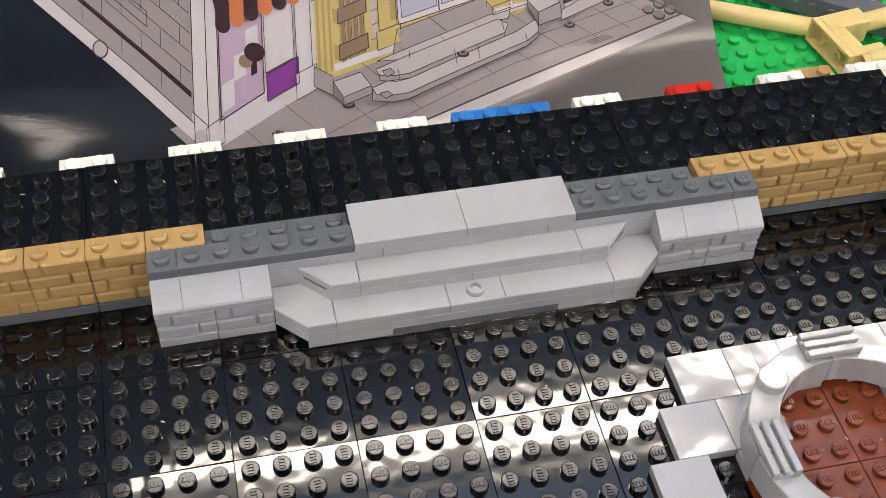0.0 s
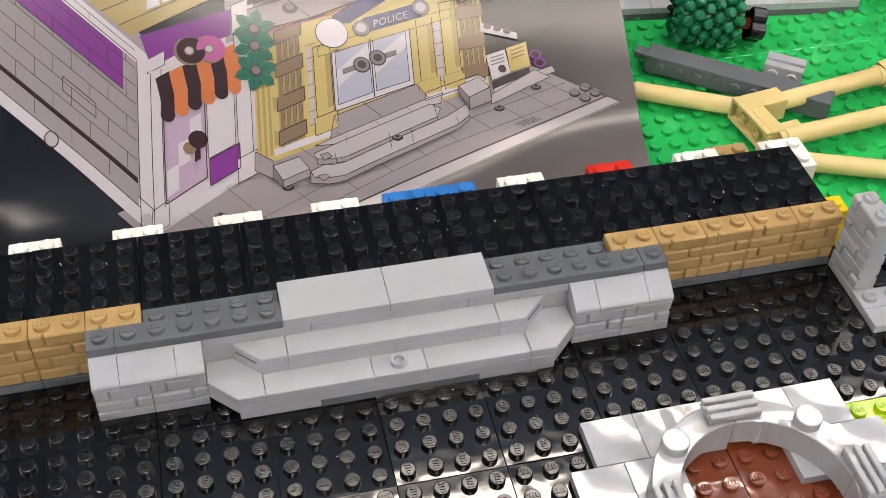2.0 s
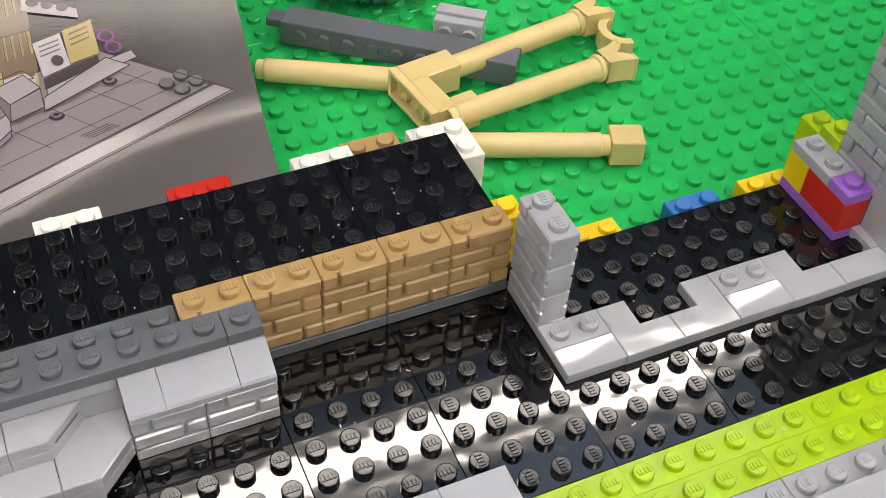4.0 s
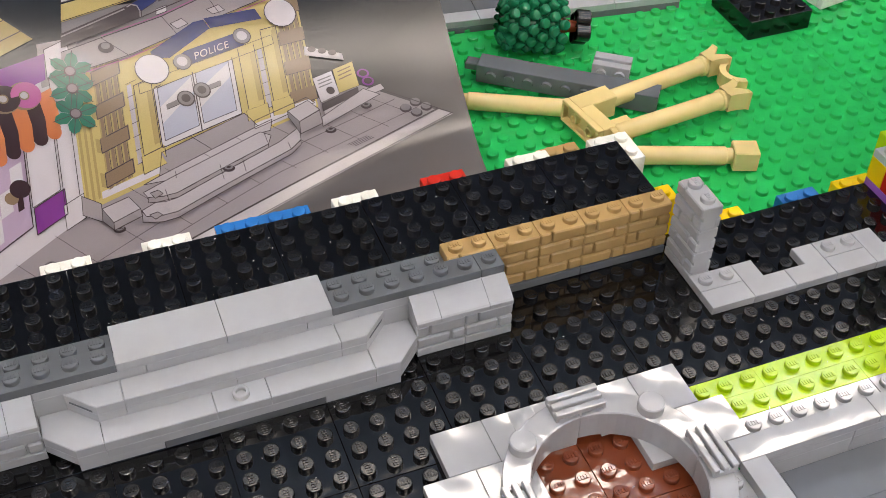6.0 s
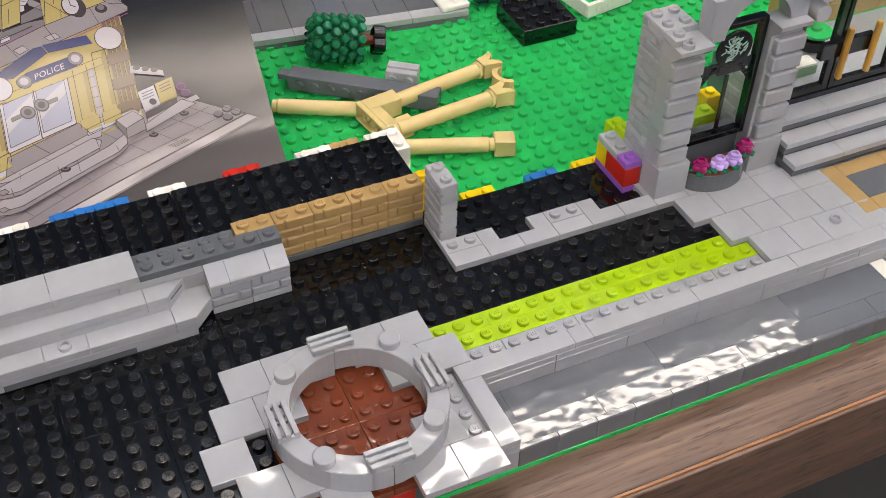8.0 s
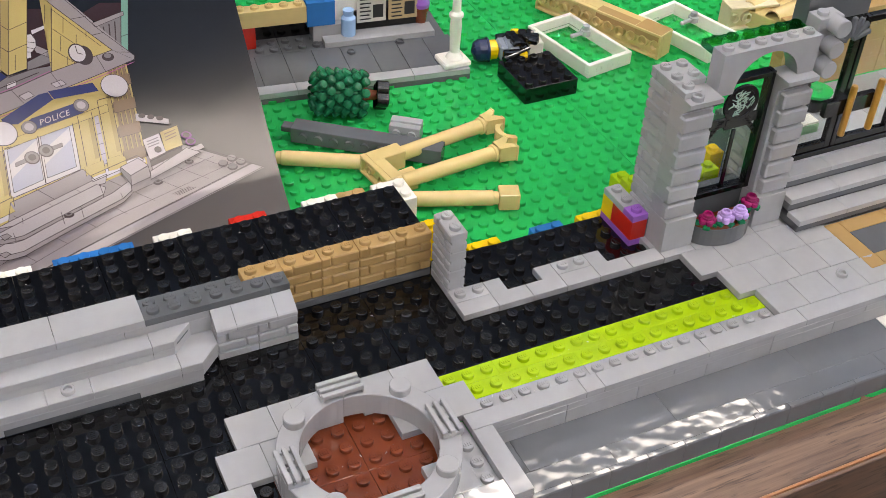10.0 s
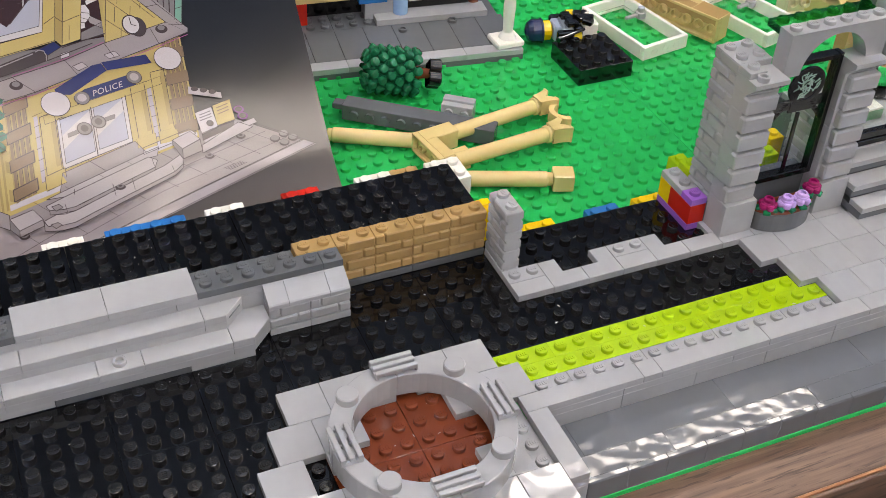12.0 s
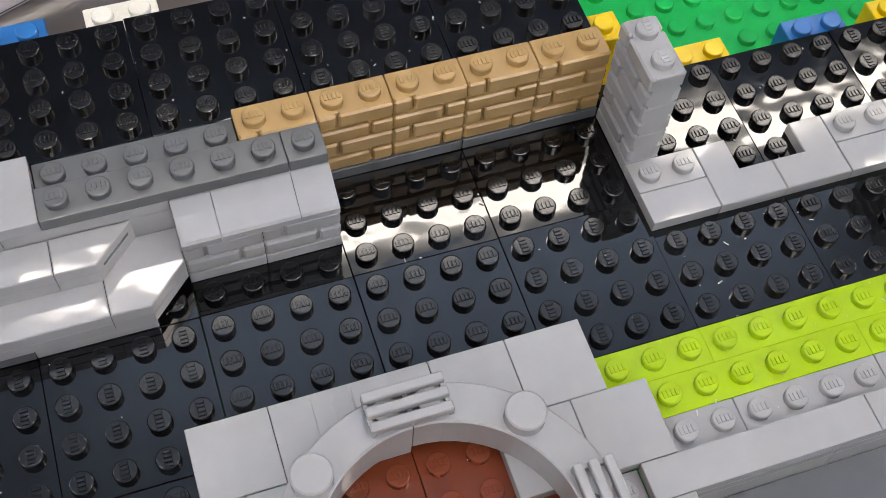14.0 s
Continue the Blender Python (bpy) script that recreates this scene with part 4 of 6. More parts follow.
bracket.box(0.95, -3.3, 0.1, 2.0, -2.5, 1.3, 0.05)
lone("corner_block", bracket, SAND, "tan angled block joining two lying columns", "block", 0.85, 11.75, GZ, turn=9)
arc = Build()
for k in range(10):
    t0, t1 = math.radians(100 + 16 * k), math.radians(116 + 16 * k)
    ring_ = lambda r, z, t: (r * math.cos(t), r * math.sin(t), z)
    for (r0, z0), (r1, z1) in (((1.1, 0.1), (1.1, 0.9)), ((1.1, 0.9), (0.75, 0.9)), ((0.75, 0.9), (0.75, 0.1))):
        arc.face([ring_(r0, z0, t0), ring_(r0, z0, t1), ring_(r1, z1, t1), ring_(r1, z1, t0)])
lone("arch_link", arc, SAND, "tan curved piece linking the two flared column ends", "block", 11.0, 11.5, GZ)

beam = thing("dark_beam", 2, 14.5, GZ, "dark grey brick beam lying on its side with studs facing out", "brick")
mb, n = axis(-2.2, 17.3, GZ + 0.55, 6.1, 10.9, GZ + 0.55)
u = Vector((6.1 + 2.2, 10.9 - 17.3, 0)).normalized()
side = Vector((u.y, -u.x, 0))
mm = Matrix(((u.x, -side.x, 0, -2.2), (u.y, -side.y, 0, 17.3), (0, 0, 1, GZ), (0, 0, 0, 1)))
body = part("body", Build().box(0.7, -0.6, 0, n - 0.2, 0.6, 1.05, 0.03, mm), DARK, beam)
part("end_clip", Build().box(0, -0.35, 0.5, 0.7, 0.35, 0.9, 0.05, mm), DARK, beam)
for k in range(8):
    ms = mm @ Matrix.Translation((1.5 + k * 1.0, -0.6, 0.5)) @ Matrix.Rotation(radians(90), 4, "X")
    subpart("stud", Build().lathe(0, 0, 0, ((0.3, 0), (0.3, 0.2)), 14, True, ms), DARK, body)

sg = Build().box(-1, -0.55, 0, 1, 0.5, 1.0).box(-1, -0.1, 0.95, 1, 0.5, 1.15)
for x in (-0.5, 0.5):
    sg.lathe(0, 0, 0, ((0.3, 0), (0.3, 0.2)), 14, True, Matrix.Translation((x, -0.55, 0.5)) @ Matrix.Rotation(radians(90), 4, "X"))
lone("grey_brick", sg, GREY, "small light grey brick lying on its side", "brick", 4.95, 14.35, GZ, turn=-37)

# toy tree lying on its side
tree = thing("toy_tree", 2.5, 19, GZ, "dark green toy tree lying on its side with a black base", "toy tree")
mt, n = axis(0.9, 18.75, GZ + 1.7, 3.5, 18.0, GZ + 1.35)
crown = Build()
for lv in range(6):
    for k in range(11):
        t = 2 * math.pi * (k + 0.5 * (lv % 2)) / 11
        m = mt @ Matrix.Translation((1.22 * math.cos(t), 1.22 * math.sin(t), -0.12 + 0.55 * lv)) @ Matrix.Rotation(t, 4, "Z") @ Matrix.Rotation(radians(62), 4, "Y")
        crown.lathe(0, 0, 0, ((0.2, -0.5), (0.25, -0.05), (0.3, 0.05), (0.3, 0.26), (0.24, 0.34), (0.1, 0.36)), 9, True, m)
        m = m @ Matrix.Translation((0.22, 0.2, -0.25))
        crown.lathe(0, 0, 0, ((0.16, -0.4), (0.19, 0.0), (0.15, 0.12), (0.06, 0.15)), 8, True, m)
crown.lathe(0, 0, 0, ((0.3, -0.4), (0.95, -0.25), (1.05, 1.2), (0.95, 2.6), (0.4, 2.75)), 14, True, mt)
part("crown", crown, LEAF, tree)
part("trunk", Build().lathe(0, 0, 0, ((0.5, n - 0.2), (0.36, n + 0.5), (0.33, n + 0.9)), 10, True, mt), BROWN, tree)
blk = Build()
for k in range(4):
    t = math.pi * k / 2
    m = mt @ Matrix.Translation((0.52 * math.cos(t), 0.52 * math.sin(t), n + 1.2))
    blk.lathe(0, 0, 0, ((0.44, -0.4), (0.5, -0.35), (0.5, 0.35), (0.44, 0.4)), 12, True, m)
part("base", blk, BLACK, tree, "black round base")

# black brick, toy figure, window frames, beams
bb = Build().box(0, 0, 0, 4, 4, 1.2)
for i in range(4):
    for j in range(4):
        bb.stud(i + 0.5, j + 0.5, 1.2)
lone("black_brick", bb, BLACK, "black square brick standing on the green baseplate", "brick", 14, 15.2, -1.6)

fm, _ = axis(13.2, 21.35, GZ + 0.8, 18.2, 20.2, GZ + 0.85, 90)
hat = Build().lathe(0, 0, 0, ((0.2, -0.15), (0.62, 0.0), (0.8, 0.3), (0.82, 0.85), (0.88, 0.9), (0.88, 1.0), (0.6, 1.02)), 18, True, fm)
face_ = Build().lathe(0, 0, 0, ((0.62, 0.95), (0.68, 1.05), (0.68, 1.55), (0.4, 1.7)), 16, True, fm)
face_.lathe(0, 0, 0, ((0.28, 0), (0.28, 0.5)), 10, True, fm @ Matrix.Translation((0.5, -1.25, 3.0))).lathe(0, 0, 0, ((0.3, 0), (0.3, 0.5)), 10, True, fm @ Matrix.Translation((0.2, 1.5, 2.9)))
body_ = Build().box(-0.55, -0.75, 1.7, 0.55, 0.75, 2.3, 0.15, fm).box(-0.55, -0.95, 2.25, 0.55, 0.95, 3.05, 0.15, fm)
legs_ = Build().box(-0.5, -0.95, 3.05, 0.6, -0.04, 3.7, 0.1, fm).box(-0.5, 0.04, 3.05, 0.6, 0.95, 3.7, 0.1, fm)
for y0 in (-1.35, 0.95):
    legs_.box(-0.2, y0, 1.8, 0.5, y0 + 0.4, 3.0, 0.12, fm)
for k in range(9):
    m = fm @ Matrix.Translation((0.75 + 0.12 * (k % 3), -0.5 + 0.18 * k, 2.75 + 0.24 * ((k * 5) % 7))) @ Matrix.Rotation(0.7 * k, 4, "X")
    legs_.box(-0.22, -0.3, -0.36, 0.22, 0.3, 0.36, 0.1, m)
legs_.lathe(0, 0, 0, ((0.1, 0), (0.12, 0.1), (0.12, 2.2), (0.2, 2.25), (0.2, 2.5)), 10, True, fm @ Matrix.Translation((0.7, 1.4, 3.6)) @ Matrix.Rotation(radians(-150), 4, "X"))
boots = Build().box(-0.5, -0.9, 3.75, 0.75, -0.1, 4.75, 0.06, fm).box(-0.5, 0.1, 3.75, 0.75, 0.9, 4.75, 0.06, fm)
fig_me, fig_v, fig_f, fig_i = bpy.data.meshes.new("toy_figure"), [], [], []
for k, (b_, mat) in enumerate(((hat, NAVY), (face_, YELLOW), (body_, AQUAGREY), (legs_, BLACK), (boots, WHITE))):
    n0 = len(fig_v)
    fig_v += b_.v
    fig_f += [tuple(i + n0 for i in f) for f in b_.f]
    fig_i += [k] * len(b_.f)
    fig_me.materials.append(mat)
fig_me.from_pydata([(v[0] * S, v[1] * S, v[2] * S) for v in fig_v], [], fig_f)
fig_me.polygons.foreach_set("material_index", fig_i)
fig_me.update()
tagged(new("toy_figure", fig_me), "toy figure with a dark blue hat lying by the brick", "toy figure")


def loose_window(x, y, turn, label):
    ob = thing("window_frame", x, y, GZ, label, "window frame", "loose window frames")
    ob.rotation_euler = (0, 0, radians(turn))
    b = Build()
    for x0, y0, x1, y1 in ((-3.4, -2, -3.05, 2), (3.05, -2, 3.4, 2), (-3.05, -2, 3.05, -1.7), (-3.05, 1.7, 3.05, 2)):
        b.box(x + x0, y + y0, GZ, x + x1, y + y1, GZ + 1.0, 0.04)
    rim = part("frame_rim", b, WHITE, ob)
    for k in (-1, 0, 1):
        m = Matrix.Translation((x + 3.4, y + k, GZ + 0.5)) @ Matrix.Rotation(radians(90), 4, "Y")
        subpart("rim_stud", Build().lathe(0, 0, 0, ((0.3, -0.1), (0.3, 0.03), (0.2, 0.03), (0.2, -0.1)), 12, False, m), WHITE, rim)
    p_ = subpart("pane", Build().box(x - 3.05, y - 1.7, GZ + 0.25, x + 3.05, y + 1.7, GZ + 0.33, 0.01), CLEAR, rim)
    p_.visible_shadow = False
    hd = Build().lathe(x - 1.0, y + 1.5, GZ + 0.4, ((0.4, 0), (0.4, 0.4), (0.26, 0.45), (0.26, 0.75), (0.2, 0.78)), 14).box(x - 1.15, y + 0.1, GZ + 0.5, x - 0.85, y + 1.3, GZ + 0.75, 0.08)
    part("handle", hd, GREY, ob, "light grey knob and bar")


loose_window(20.9, 20.0, -80, "white toy window frame with a clear pane lying flat")
loose_window(29.7, 18.8, -75, "white toy window frame lying flat behind a tan beam")


def hollow_beam(x, y, z, n, turn, mat, label):
    ob = thing("tan_beam", x, y, z, label, "brick", "tan beams")
    ob.rotation_euler = (0, 0, radians(turn))
    hull = Build().box(x - n / 2, y - 0.5, z, x + n / 2, y + 0.72, z + 1.9, 0.04)
    for x0, z0, x1, z1 in ((-n / 2, 0, n / 2, 0.2), (-n / 2, 1.7, n / 2, 1.9), (-n / 2, 0.2, -n / 2 + 0.2, 1.7), (n / 2 - 0.2, 0.2, n / 2, 1.7)):
        hull.box(x + x0, y - 0.86, z + z0, x + x1, y - 0.49, z + z1, 0.03)
    body = part("body", hull, mat, ob)
    for k in range(int(n)):
        m = Matrix.Translation((x - n / 2 + 0.5 + k, y - 0.5, z + 0.95)) @ Matrix.Rotation(radians(90), 4, "X")
        b = Build().lathe(0, 0, 0, ((0.42, 0), (0.42, 0.34), (0.3, 0.34), (0.28, 0.01)), 16, True, m)
        subpart("tube", b, mat, body)


hollow_beam(24.1, 22.1, GZ, 11, -66.4, SAND, "long tan brick beam lying on its side with round openings")
cap_ = Build().box(0, -0.74, 0, 2.2, 0.76, 0.7, 0.04).box(2.2, -0.1, 0, 5.6, 0.76, 0.7, 0.04)
lone("dark_tan_brick", cap_, TAN, "dark tan bricks joined along the top of the tan beam", "brick", 26.28, 17.1, GZ + 1.22, turn=113.6)
hollow_beam(34.95, 18.95, GZ, 4, -9.4, PALETAN, "pale tan brick lying on its side with round openings")
ridged = thing("ridged_roof_piece", 37, 17.5, GZ, "large tan roof piece with two rounded ridges lying on the green", "brick")
mr = Matrix.Translation((36.9, 18.2, GZ)) @ Matrix.Rotation(radians(14), 4, "Z") @ Matrix.Rotation(radians(-4), 4, "X")
part("slab", Build().box(-2.2, -2.6, 0, 5, 2.2, 1.5, 0.06, mr), SAND, ridged)
for y in (-1.3, 0.9):
    m = mr @ Matrix.Translation((-2.1, y, 1.45)) @ Matrix.Rotation(radians(90), 4, "Y")
    part("ridge", Build().lathe(0, 0, 0, ((0.62, 0), (0.7, 0.06), (0.7, 7.0), (0.62, 7.06)), 20, True, m), SAND, ridged)

# ---- street model behind ----
st = thing("street_model", 4.6, 24, -1.6, "half-built toy street model with grey paving and a news stand", "street model")
st.rotation_euler = (0, 0, radians(-7.5))


def sb(x0, y0, z0, x1, y1, z1, mat, studs=False, name="", label=""):
    return brick(st, x0, y0, z0, x1, y1, z1, mat, studs, name, label)


OX, OY = -3.4, 20.6
sb(OX, OY, -1.6, OX + 16, OY + 10, -1.2, DARK, False, "plate")
for k in range(4):
    sb(OX + 4 * k, OY, -1.2, OX + 4 * k + 4, OY + 1, -0.8, GREY, False)
for k in range(8):
    sb(OX + 2 * k, OY + 1, -1.2, OX + 2 * k + 2, OY + 5, -0.8, DARK, False)
for k in range(2):
    sb(OX + 4 * k, OY + 5, -1.2, OX + 4 * k + 4, OY + 8, -0.8, DARK, True)
sb(OX + 7, OY + 5, -1.2, OX + 15, OY + 6.4, -0.4, GREY, False)
sb(OX + 6.4, OY + 6, -0.8, OX + 9.2, OY + 8, 0.4, GREY, False)
sb(OX + 2.45, OY + 7.2, -0.8, OX + 6.4, OY + 8, 0.8, BLACK, False)
sb(OX + 1.3, OY + 6, -0.8, OX + 2.4, OY + 8, 0.8, RED, False)
sb(OX, OY + 6, 0.8, OX + 6, OY + 7, 2.0, SAND, True)
sb(OX + 6, OY + 6, 0.4, OX + 8, OY + 7.5, 2.2, BLUE, False, "slope_brick")
sb(OX + 8, OY + 6.6, 0.4, OX + 10, OY + 8, 2.2, WHITE, False)
sb(OX + 9.3, OY + 6.4, -0.4, OX + 14, OY + 7.6, 1.0, BLACK, False, "stand_base")
PAPER = printed("newsprint", (0.6, 0.57, 0.5), 0.6)
KRAFT = printed("buff_newsprint", (0.5, 0.38, 0.2), 0.6)
INK = printed("black_ink", (0.03, 0.03, 0.03), 0.5)
for x, mat in ((OX + 9.6, PAPER), (OX + 11.9, KRAFT)):
    sheet = part("newspaper", Build().box(x, OY + 6.2, 0.2, x + 2.1, OY + 6.32, 3.0, 0.01), mat, st, "printed newspaper sheet on the stand")
    ink = Build()
    for k in range(6):
        ink.box(x + 0.2, OY + 6.17, 0.4 + 0.3 * k, x + (0.9 if k % 2 else 1.0), OY + 6.195, 0.5 + 0.3 * k, 0.005)
    ink.box(x + 1.15, OY + 6.17, 0.5, x + 1.9, OY + 6.195, 1.5, 0.005)
    ink.box(x + 0.3, OY + 6.17, 2.5, x + 1.8, OY + 6.195, 2.75, 0.005)
    subpart("print_bars", ink, INK, sheet)
part("bottle", Build().lathe(OX + 8.9, OY + 5.9, -0.4, ((0.5, 0), (0.52, 0.1), (0.52, 1.3), (0.35, 1.5), (0.4, 1.9)), 14), AQUA, st, "pale blue round bottle")
part("flower_pot", Build().lathe(OX + 14.4, OY + 6.6, -0.4, ((0.4, 0), (0.5, 0.9), (0.6, 0.95), (0.6, 1.2), (0.4, 1.2)), 12), BROWN, st)
part("flower_top", Build().lathe(OX + 14.4, OY + 6.6, 0.8, ((0.6, 0), (0.65, 0.3), (0.5, 0.7), (0.3, 0.7), (0.28, 0.3)), 12), LAVENDER, st)
for x, y in ((OX + 8.6, OY + 4.0), (OX + 12.3, OY + 4.6)):
    part("hollow_stud", Build().lathe(x, y, -0.8, ((0.3, 0), (0.3, 0.2), (0.2, 0.2), (0.18, 0.08)), 14), DARK, st)
lamp2 = thing("toy_street_lamp", 11.3, 20.6, -0.8, "white toy street lamp post on a square foot", "street lamp")
part("foot", Build().box(10.3, 19.9, -0.8, 12.3, 21.7, -0.4, 0.12), WHITE, lamp2)
part("post", Build().lathe(11.4, 20.8, -0.4, ((0.62, 0), (0.5, 0.2), (0.34, 0.45), (0.36, 0.9), (0.42, 2.4), (0.36, 3.0), (0.5, 3.1), (0.5, 3.3), (0.3, 3.5), (0.27, 9)), 14), WHITE, lamp2)

# ---- printed booklet ----
book = thing("instruction_booklet", -22, 16, GZ, "glossy booklet page printed with a drawing of a toy building", "booklet")
CORNERS = ((-46.0, 5.7), (-4.9, 5.9), (-3.2, 26.0), (-44.0, 34.0))
SLOPE_Y, SLOPE_X = 0.68, -0.09


def page_z(x, y):
    """The sheet leans back, bends flat where it meets the studs and waves a little."""
    up = min(1.0, max(0.0, (y - 4.6) / 6.4))
    up = up * up * (3 - 2 * up)
    lean = 0.3 + SLOPE_Y * (y - 9.9) + SLOPE_X * (x + 16) * up
    side = min(1.0, max(0.0, (x + 32) / 14.0))
    lean -= 0.045 * (y - 13) * side * side * (3 - 2 * side) * up
    low = GZ + 0.3
    d = lean - low
    return low + 0.5 * (d + math.sqrt(d * d + 0.9))


sheet = Build()
N = 44
grid = []
for j in range(N + 1):
    for i in range(N + 1):
        s, t = i / N, j / N
        x = sum(w * c[0] for w, c in zip(((1 - s) * (1 - t), s * (1 - t), s * t, (1 - s) * t), CORNERS))
        y = sum(w * c[1] for w, c in zip(((1 - s) * (1 - t), s * (1 - t), s * t, (1 - s) * t), CORNERS))
        grid.append((x, y))
for lift, flip in ((0.0, False), (-0.1, True)):
    n0 = len(sheet.v)
    sheet.v.extend((x, y, page_z(x, y) + lift) for x, y in grid)
    for j in range(N):
        for i in range(N):
            a = n0 + j * (N + 1) + i
            q = (a, a + 1, a + N + 2, a + N + 1)
            sheet.f.append(q[::-1] if flip else q)
            sheet.s.append(True)
part("page", sheet, backdrop_print(), book)
# the back half stands behind the front page and props it up
prop = Build()
for x in (-40, -8):
    prop.box(x, 25.6, GZ, x + 0.3, 26.0, page_z(x, 25.8) - 0.1, 0.03)
prop.box(-40, 25.7, GZ, -8, 25.9, page_z(-8, 25.8) - 0.2, 0.03)
part("back_cover", prop, printed("back_cover_ink", (0.3, 0.3, 0.32)), book)


def at(u, v, w):
    """Drawing to sheet: u along the shop fronts, v into the picture, w upwards, with the print's slight perspective."""
    return Vector((-27.51 + 0.889 * u - 0.716 * v + 0.0555 * w - 0.0022 * u * u - 0.0008 * u * w + 0.0146 * u * v,
                   7.76 + 0.404 * u + 0.638 * v + 0.4476 * w - 0.008 * u * u - 0.0016 * u * w - 0.0201 * u * v))


INKS = {
    "grey": printed("grey_ink", (0.224, 0.190, 0.190)), "pale": printed("pale_grey_ink", (0.312, 0.274, 0.273)),
    "mid": printed("mid_grey_ink", (0.148, 0.131, 0.131)), "white": printed("white_ink", (0.399, 0.358, 0.360)),
    "yellow": printed("sand_yellow_ink", (0.361, 0.274, 0.098)), "deep": printed("deep_sand_ink", (0.267, 0.196, 0.075)),
    "brown": printed("brown_ink", (0.168, 0.112, 0.067)), "dark": printed("dark_brown_ink", (0.030, 0.014, 0.016)),
    "purple": printed("purple_ink", (0.148, 0.030, 0.162)), "orange": printed("orange_ink", (0.386, 0.119, 0.043)),
    "navy": printed("navy_ink", (0.018, 0.023, 0.087)), "sky": printed("pale_blue_ink", (0.281, 0.281, 0.331)),
    "pink": printed("pink_ink", (0.312, 0.226, 0.290)), "rose": printed("rose_ink", (0.324, 0.077, 0.196)), "teal": printed("teal_ink", (0.013, 0.107, 0.067)),
    "line": printed("outline_ink", (0.046, 0.033, 0.034)), "mint": printed("mint_ink", (0.124, 0.251, 0.196)),
}
LAYERS = {}


def flat(points, ink, level=1, name="printed_wall"):
    b = LAYERS.setdefault((name, ink), Build())
    n = len(points)
    lift = lambda p: (p.x, p.y, page_z(p.x, p.y) + 0.025 + 0.012 * level)
    if n == 4:
        a, c, d, e = points if (points[1] - points[0]).cross(points[2] - points[1]) > 0 else points[::-1]
        nu = max(1, min(40, int(max((c - a).length, (d - e).length) / 0.7)))
        nv = max(1, min(40, int(max((e - a).length, (d - c).length) / 0.7)))
        spot = lambda i, j: lift(a.lerp(c, i / nu).lerp(e.lerp(d, i / nu), j / nv))
        for i in range(nu):
            for j in range(nv):
                b.face([spot(i, j), spot(i + 1, j), spot(i + 1, j + 1), spot(i, j + 1)])
        return
    mid = sum(points, Vector((0, 0))) / n
    # a large shape is cut finely enough to follow the sheet
    size = max((p - mid).length for p in points)
    rings = max(1, min(8, int(size / 0.8)))
    rim = []
    for p, q in zip(points, points[1:] + points[:1]):
        k = max(1, int((q - p).length / 0.9))
        rim += [p.lerp(q, i / k) for i in range(k)]
    area = sum(p.x * q.y - q.x * p.y for p, q in zip(rim, rim[1:] + rim[:1]))
    if area < 0:
        rim.reverse()
    for p, q in zip(rim, rim[1:] + rim[:1]):
        for r in range(rings):
            t0, t1 = r / rings, (r + 1) / rings
            if r == rings - 1:
                b.face([lift(p.lerp(mid, t0)), lift(q.lerp(mid, t0)), lift(mid)])
            else:
                b.face([lift(p.lerp(mid, t0)), lift(q.lerp(mid, t0)), lift(q.lerp(mid, t1)), lift(p.lerp(mid, t1))])


def front(u0, w0, u1, w1, ink, level=1, v=0.0, name="printed_wall"):
    flat([at(u0, v, w0), at(u1, v, w0), at(u1, v, w1), at(u0, v, w1)], ink, level, name)


def sidewall(v0, w0, v1, w1, ink, level=1, u=0.0, name="printed_wall"):
    flat([at(u, v0, w0), at(u, v1, w0), at(u, v1, w1), at(u, v0, w1)], ink, level, name)


def ground(u0, v0, u1, v1, ink, level=1, w=0.0, name="printed_paving"):
    flat([at(u0, v0, w), at(u1, v0, w), at(u1, v1, w), at(u0, v1, w)], ink, level, name)


def stroke(p, q, wide=0.05, ink="line", level=8, name="printed_outline"):
    d = (q - p).normalized() * wide * 0.55
    k = Vector((-d.y, d.x)) * 0.5
    flat([p - k, q - k, q + k, p + k], ink, level, name)


def disc_print(c, r, ink, level=6, squash=1.0, name="printed_ornament"):
    flat([c + Vector((r * math.cos(2 * math.pi * k / 20), 0.83 * squash * r * math.sin(2 * math.pi * k / 20))) for k in range(20)], ink, level, name)


def outline(u0, w0, u1, w1, v=0.0, wide=0.05):
    c = [at(u0, v, w0), at(u1, v, w0), at(u1, v, w1), at(u0, v, w1)]
    for p, q in zip(c, c[1:] + c[:1]):
        stroke(p, q, wide)


# paving in front of the building
def pave(u, v):
    return at(u, v * (0.55 + 0.03 * u), 0)


def pave_quad(u0, v0, u1, v1, ink, level=1, name="printed_paving"):
    flat([pave(u0, v0), pave(u1, v0), pave(u1, v1), pave(u0, v1)], ink, level, name)


